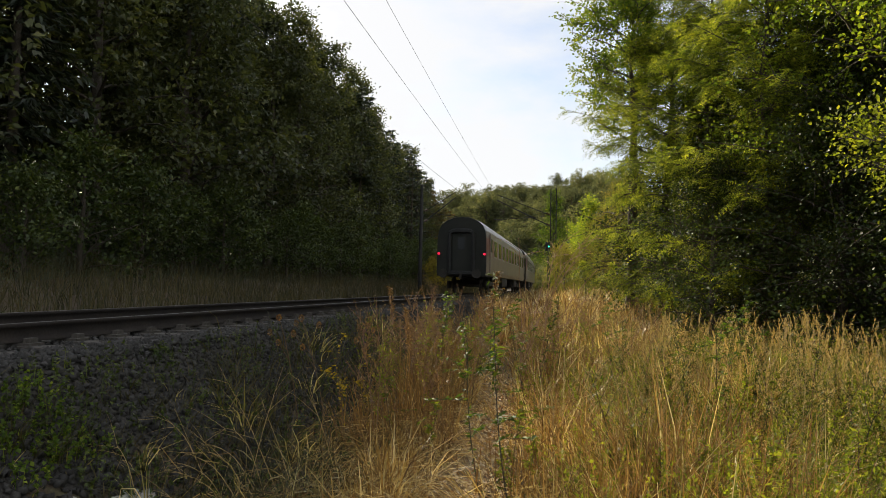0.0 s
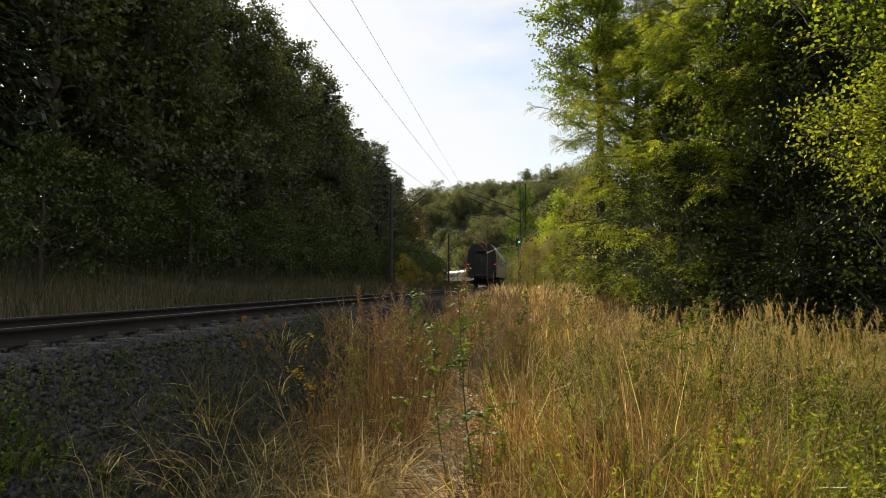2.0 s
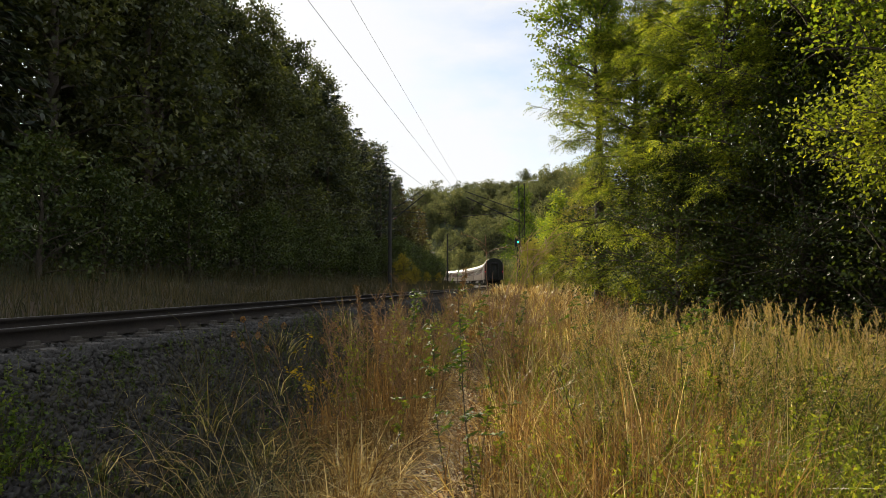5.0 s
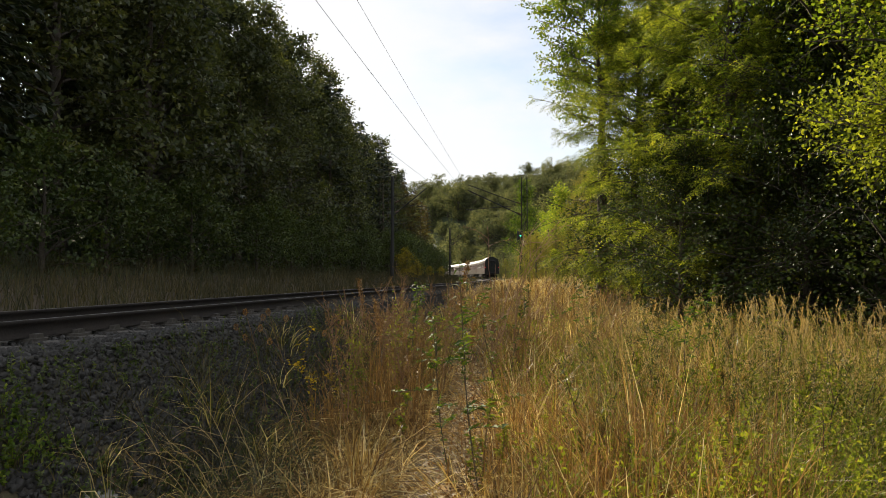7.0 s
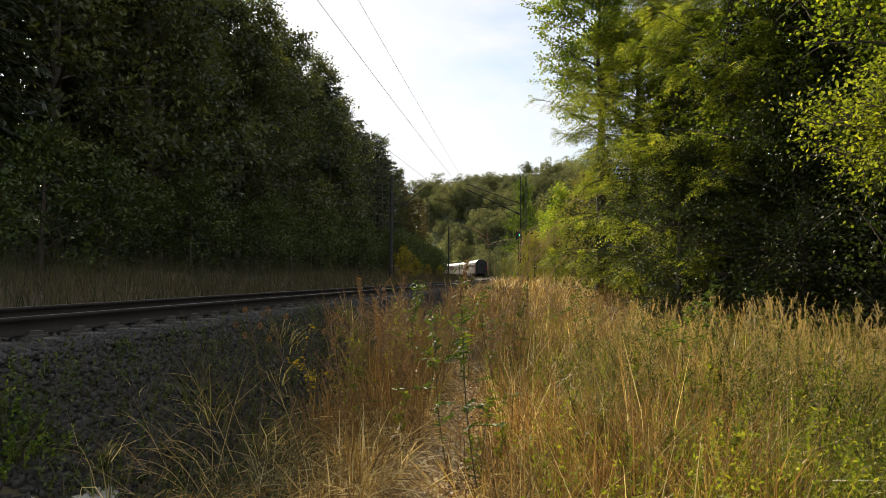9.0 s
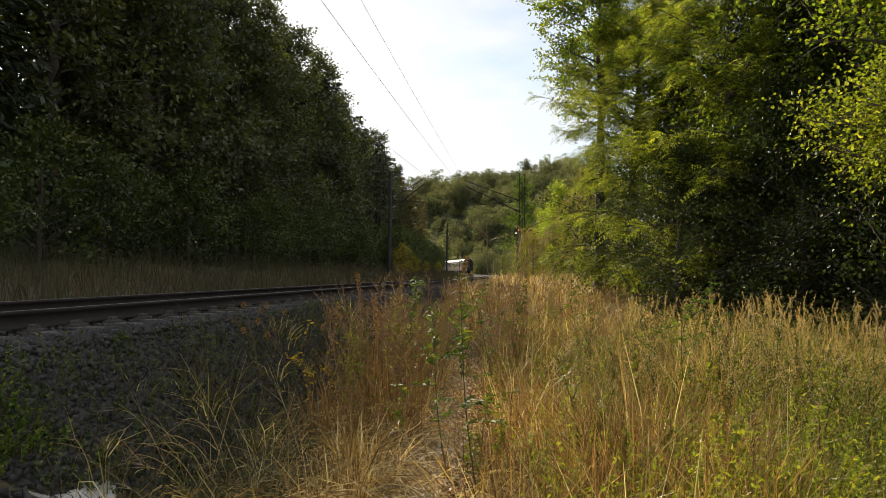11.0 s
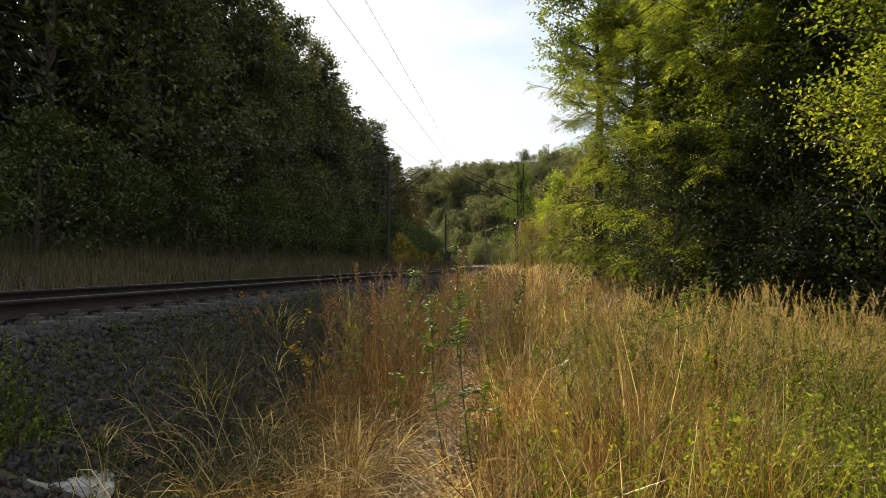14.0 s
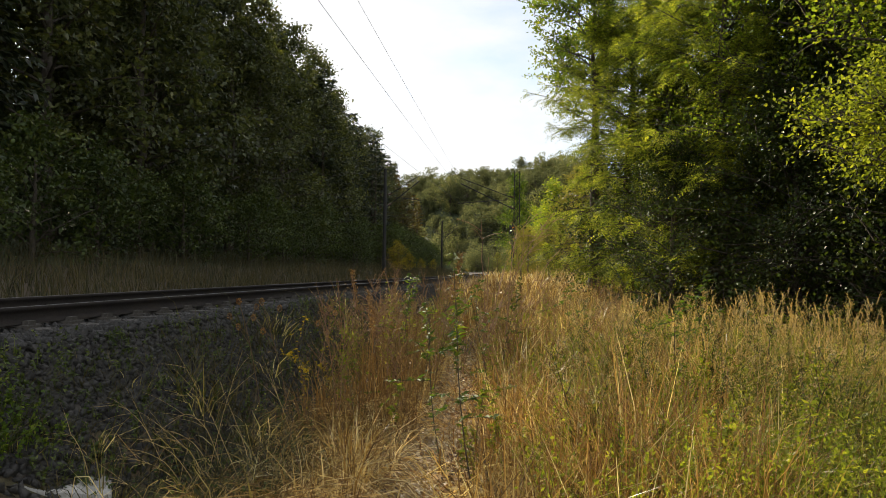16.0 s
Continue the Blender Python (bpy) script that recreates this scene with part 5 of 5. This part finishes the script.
for i in range(26):
    x0, y0 = rng.uniform(0.05, 0.6), rng.uniform(4.6, 9)
    x0 *= y0 * 0.8
    h = rng.uniform(0.9, 1.25)
    arching_stalk([(x0, y0, 0), (x0 + rng.normal(0, 0.06), y0, h * 0.55), (x0 + rng.normal(0, 0.16), y0 + 0.05, h)], 0.004, "upright thin straw stalk in the meadow")


meadow("wiry_stems", "thin brown wiry stems standing through the meadow", M["brownhead"], 9000, lambda y, n: -0.8 + rng.uniform(0, 1, n) * (1.5 + 0.68 * y), 3.4, 22, 0.5, 1.05, w=(0.003, 0.005), bend=(0.0, 0.5), heads=0.5, tuft=5, wide=0.2)


meadow("reddish_weeds", "reddish brown seeding weeds along the ballast edge", M["brownhead"], 4200, lambda y, n: -2.0 + 0.12 * y + rng.uniform(0, 1, n) * 0.95, 6.5, 17, 0.7, 1.2, w=(0.004, 0.007), bend=(0.0, 0.6), heads=0.8, tuft=7, wide=0.14, umin=2.4)
meadow("slope_stalks", "dry thin stalks on the ballast slope, coloured darker for shade", M["shadegrass"], 9000, lambda y, n: -3.7 + 0.13 * y + rng.uniform(0, 1, n) * 2.2, 4.2, 16, 0.2, 0.55, bend=(0.4, 1.5), tuft=8, wide=0.12, umin=2.0)


meadow("reddish_bents", "fine reddish brown bents standing beside the path", M["redstem"], 11000, lambda y, n: 0.35 + rng.uniform(0, 1, n) * (0.8 + 0.22 * y), 3.6, 26, 0.4, 1.05, w=(0.003, 0.0065), bend=(0.0, 0.7), heads=0.35, tuft=9, wide=0.2)


def dry_twigs(x, y, h, stems, lean):
    """A dead shrub: a few forked, arching bare twigs with specks of seed."""
    t = thing("dry_twigs", "bare reddish forked twigs of a dead shrub in grass", "dry shrub", pose(x, y, float(ground_z(x, y)) - 0.02), "dead shrubs")
    f = np.linspace(0, 1, 8)
    for _ in range(stems):
        az = rng.uniform(0, 2 * np.pi)
        d = np.array([math.cos(az) * 0.5 + lean, math.sin(az) * 0.4, 0])
        hh = h * rng.uniform(0.7, 1.05)
        P = d * (hh * 0.5 * f ** 1.7)[:, None] + np.array([0, 0, 1.0]) * (hh * (f - 0.12 * f ** 3))[:, None] + np.cumsum(rng.normal(0, 0.012, (8, 3)), 0)
        P[0] = 0
        paths, radii, ends = [P], [np.linspace(0.0075, 0.003, 8)], []
        for _ in range(5):
            g = rng.uniform(0.45, 0.95)
            o = np.array([np.interp(g, f, P[:, c]) for c in range(3)])
            e = unit(d * 0.8 + rng.normal(0, 0.45, 3) + np.array([0, 0, 0.55]))
            w = np.linspace(0, 1, 5)[:, None]
            B = o + e * rng.uniform(0.2, 0.55) * w + np.array([0, 0, -0.1]) * w * w
            paths.append(B)
            radii.append(np.linspace(0.0045, 0.0022, 5))
            ends.append(B[2:])
        V, F = tubes(paths, radii, 4)
        st = child("stem", np_mesh("stem", V, F, M["redtwig"], True), t)
        at = np.repeat(np.concatenate(ends), 3, 0)
        V, F = leaves(at + rng.normal(0, 0.01, at.shape), rng.normal(0, 1, at.shape), rng.uniform(0.01, 0.026, len(at)), 0.009)
        tagged(child("seed_specks", np_mesh("seed_specks", V, F, M["redstem"]), st), kind="stuff")


for x0, y0, h, k, ln in ((0.62, 9.0, 2.75, 5, 0.4), (0.95, 9.6, 2.4, 4, 0.3), (0.4, 9.9, 1.75, 3, 0.2), (1.35, 10.6, 1.8, 3, -0.1), (-0.8, 8.6, 1.62, 4, -0.1), (-0.55, 9.4, 1.5, 3, -0.25), (-1.05, 8.0, 1.45, 3, 0.1)):
    dry_twigs(x0, y0, h, k, ln)


def tangle():
    """Dead strands lying over one another beside the path."""
    n = 5200
    y = 4.0 + 6.5 * rng.uniform(0, 1, n) ** 1.5
    x = path_x(y) - 0.34 - np.abs(rng.normal(0, 0.52, n))
    side = rng.uniform(0, 1, n) < 0.3
    x[side] = path_x(y[side]) + 0.42 + np.abs(rng.normal(0, 0.5, side.sum()))
    az = rng.uniform(0, 2 * np.pi, n)
    d = np.stack([np.cos(az), np.sin(az), np.zeros(n)], -1)
    s_ = np.stack([-np.sin(az), np.cos(az), np.zeros(n)], -1)
    ln, top = rng.uniform(0.15, 0.6, n), rng.uniform(0.03, 0.3, n)
    turn = rng.normal(0, 0.16, n)
    base = np.stack([x, y, ground_z(x, y)], -1)
    w = rng.uniform(0.0018, 0.005, n)
    rows = []
    for f in (0, 0.33, 0.66, 1.0):
        c = base + d * (ln * f)[:, None] + s_ * (turn * f * f)[:, None] + np.array([0, 0, 1.0]) * (0.01 + top * 4 * f * (1.05 - f) * 0.8)[:, None]
        up = np.array([0, 0, 1.0]) * (w * 0.5)[:, None]
        rows += [c - s_ * (w / 2)[:, None] - up, c + s_ * (w / 2)[:, None] + up]
    o = 8 * np.arange(n)[:, None]
    F = np.concatenate([o + [2 * k, 2 * k + 1, 2 * k + 3, 2 * k + 2] for k in range(3)])
    tagged(new("tangled_straw", np_mesh("tangled_straw", np.stack(rows, 1).reshape(-1, 3), F, M["straw"])), "tangled dead straw and thin twigs beside the path", "dry grass", kind="stuff")


tangle()


# ---- feathery grass before the dark bushes, weeds, brambles and litter ----
def feather_grass():
    c = 46
    cy = rng.uniform(6.6, 11.0, c)
    cx = cy * (0.26 + 0.40 * rng.uniform(0, 1, c))
    n = 420
    i = rng.integers(0, c, n)
    x, y = cx[i] + rng.normal(0, 0.13, n), cy[i] + rng.normal(0, 0.13, n)
    V, F, tip, d = blades(x, y, ground_z(x, y), rng.uniform(0.75, 1.36, n), rng.uniform(0.004, 0.006, n), rng.uniform(0.02, 0.3, n))
    parts = [(V, F)]
    for k in range(30):
        f = rng.uniform(-1.0, 0.15, n)[:, None]
        D0 = d * 0.32 + [0, 0, 0.9]
        parts.append(leaves(tip + D0 * f * 0.17 + rng.normal(0, 0.005, tip.shape), D0 + rng.normal(0, 0.13, tip.shape), rng.uniform(0.025, 0.045, n), 0.006))
    V, F, _ = joinm(*parts)
    tagged(new("feather_grass", np_mesh("feather_grass", V, F, M["palehead"])), "pale feathery seed heads of tall grass before bushes", "grass", kind="stuff")


feather_grass()


def low_weeds(name, label, mat, n, x, y, h0, h1, per, leaf, wide):
    z = ground_z(x, y)
    V, F, tip, d = blades(x, y, z, rng.uniform(h0, h1, n), np.full(n, 0.005), rng.uniform(0.05, 0.5, n))
    parts = [(V, F)]
    base = np.stack([x, y, z], -1)
    for _ in range(per):
        f = rng.uniform(0.25, 1.0, n)[:, None]
        P = base + (tip - base) * f
        D = rng.normal(0, 0.8, P.shape) + [0, 0, 0.2]
        parts.append(leaves(P, D, leaf * rng.uniform(0.6, 1.3, n), wide * rng.uniform(0.7, 1.2, n)))
    V, F, _ = joinm(*parts)
    tagged(new(name, np_mesh(name, V, F, M[mat])), label, "weeds", kind="stuff")


n = 2600
yw = 3.6 + 12 * rng.uniform(0, 1, n) ** 1.3
low_weeds("meadow_weeds", "small green weeds growing through the dry meadow", "meadowleaf", n, 1.2 + rng.uniform(0, 1, n) * yw * 0.62, yw, 0.2, 0.85, 16, 0.034, 0.013)
n = 130
yw = 3.9 + 0.95 * rng.uniform(0, 1, n)
low_weeds("bramble", "low dark green bramble at the ballast foot", "ivy", n, -3.2 + rng.uniform(0, 1, n) * 0.66, yw, 0.05, 0.22, 11, 0.032, 0.025)
n = 1500
yw = 4.3 + 10 * rng.uniform(0, 1, n) ** 1.3
low_weeds("ballast_weeds", "sparse weeds rooted in the ballast slope", "darkleaf", n, -3.9 + rng.uniform(0, 1, n) * 2.4 + 0.13 * yw, yw, 0.04, 0.24, 9, 0.036, 0.02)

n = 2500
yw = 3.4 + 9 * rng.uniform(0, 1, n) ** 1.4
low_weeds("low_green_weeds", "fresh green low weeds under the meadow grass", "weed", n, 0.5 + rng.uniform(0, 1, n) ** 0.75 * yw * 0.62, yw, 0.2, 0.75, 15, 0.034, 0.017)
n = 3000
yl = 4.0 + 8 * rng.uniform(0, 1, n) ** 1.5
xl = path_x(yl) + 0.06 + rng.normal(0, 0.2, n)
V, F = leaves(np.stack([xl, yl, ground_z(xl, yl) + rng.uniform(0.01, 0.09, n)], -1), np.column_stack([rng.normal(0, 1, n), rng.normal(0, 1, n), rng.normal(0, 0.25, n)]), rng.uniform(0.025, 0.075, n), rng.uniform(0.016, 0.042, n))
tagged(new("fallen_leaves", np_mesh("fallen_leaves", V, F, M["litter"])), "pale and russet fallen leaves on the path", "leaf litter", kind="stuff")


def slab(x, y, sx_, sy_, rx, ry, rz, label):
    bm = box((sx_, sy_, 0.09), bev=0.02)
    bmesh.ops.subdivide_edges(bm, edges=[e for e in bm.edges if e.calc_length() > 0.3], cuts=5, use_grid_fill=True)
    for v in bm.verts:
        v.co += Vector(noise.noise_vector(v.co * 6)) * 0.035
    me = bpy.data.meshes.new("concrete_slab")
    bm.to_mesh(me)
    bm.free()
    me.materials.append(M["slab"])
    ob = new("concrete_slab", me)
    ob.matrix_basis = pose(x, y, float(ground_z(x, y)) - 0.05, rx, ry, rz)
    tagged(ob, label, "concrete slab", "concrete slabs")


slab(-2.36, 4.45, 0.55, 0.4, 2, 13, 25, "weathered pale concrete slab half buried in weeds")
slab(-1.15, 8.9, 0.9, 0.7, 20, -12, -15, "tilted grey concrete slab at the ballast foot")


# ---- what moves ----
def motions():
    # the train runs at a steady 13 m/s
    for i, c in enumerate(COACHES):
        rows = []
        for t in (0, 1, 2, 3, 4, 5.5, 7, 8.5, 10, 11.5, 13, 14.5, 16):
            x_, y_, a = along(-23.5 + 13.05 * t + 13.2 + 26.5 * i)
            rows.append((t, pose(float(x_), float(y_), RAIL, 0, 0, math.degrees(float(a)))))
        walk(c, rows)
    # the signal falls back to amber after the train has passed: the added lens covers slide
    for name, ob in LENS_COVERS.items():
        lx, lz = (float(v) for v in ob["lamp"].split())
        shut, clear = pose(lx, 0, lz), pose(lx, 0.12, lz)
        a, b = (clear, shut) if name == "green_lamp" else (shut, clear)
        walk(ob, [(0, a), (9.7, a), (10.0, b), (16.0, b)])


motions()
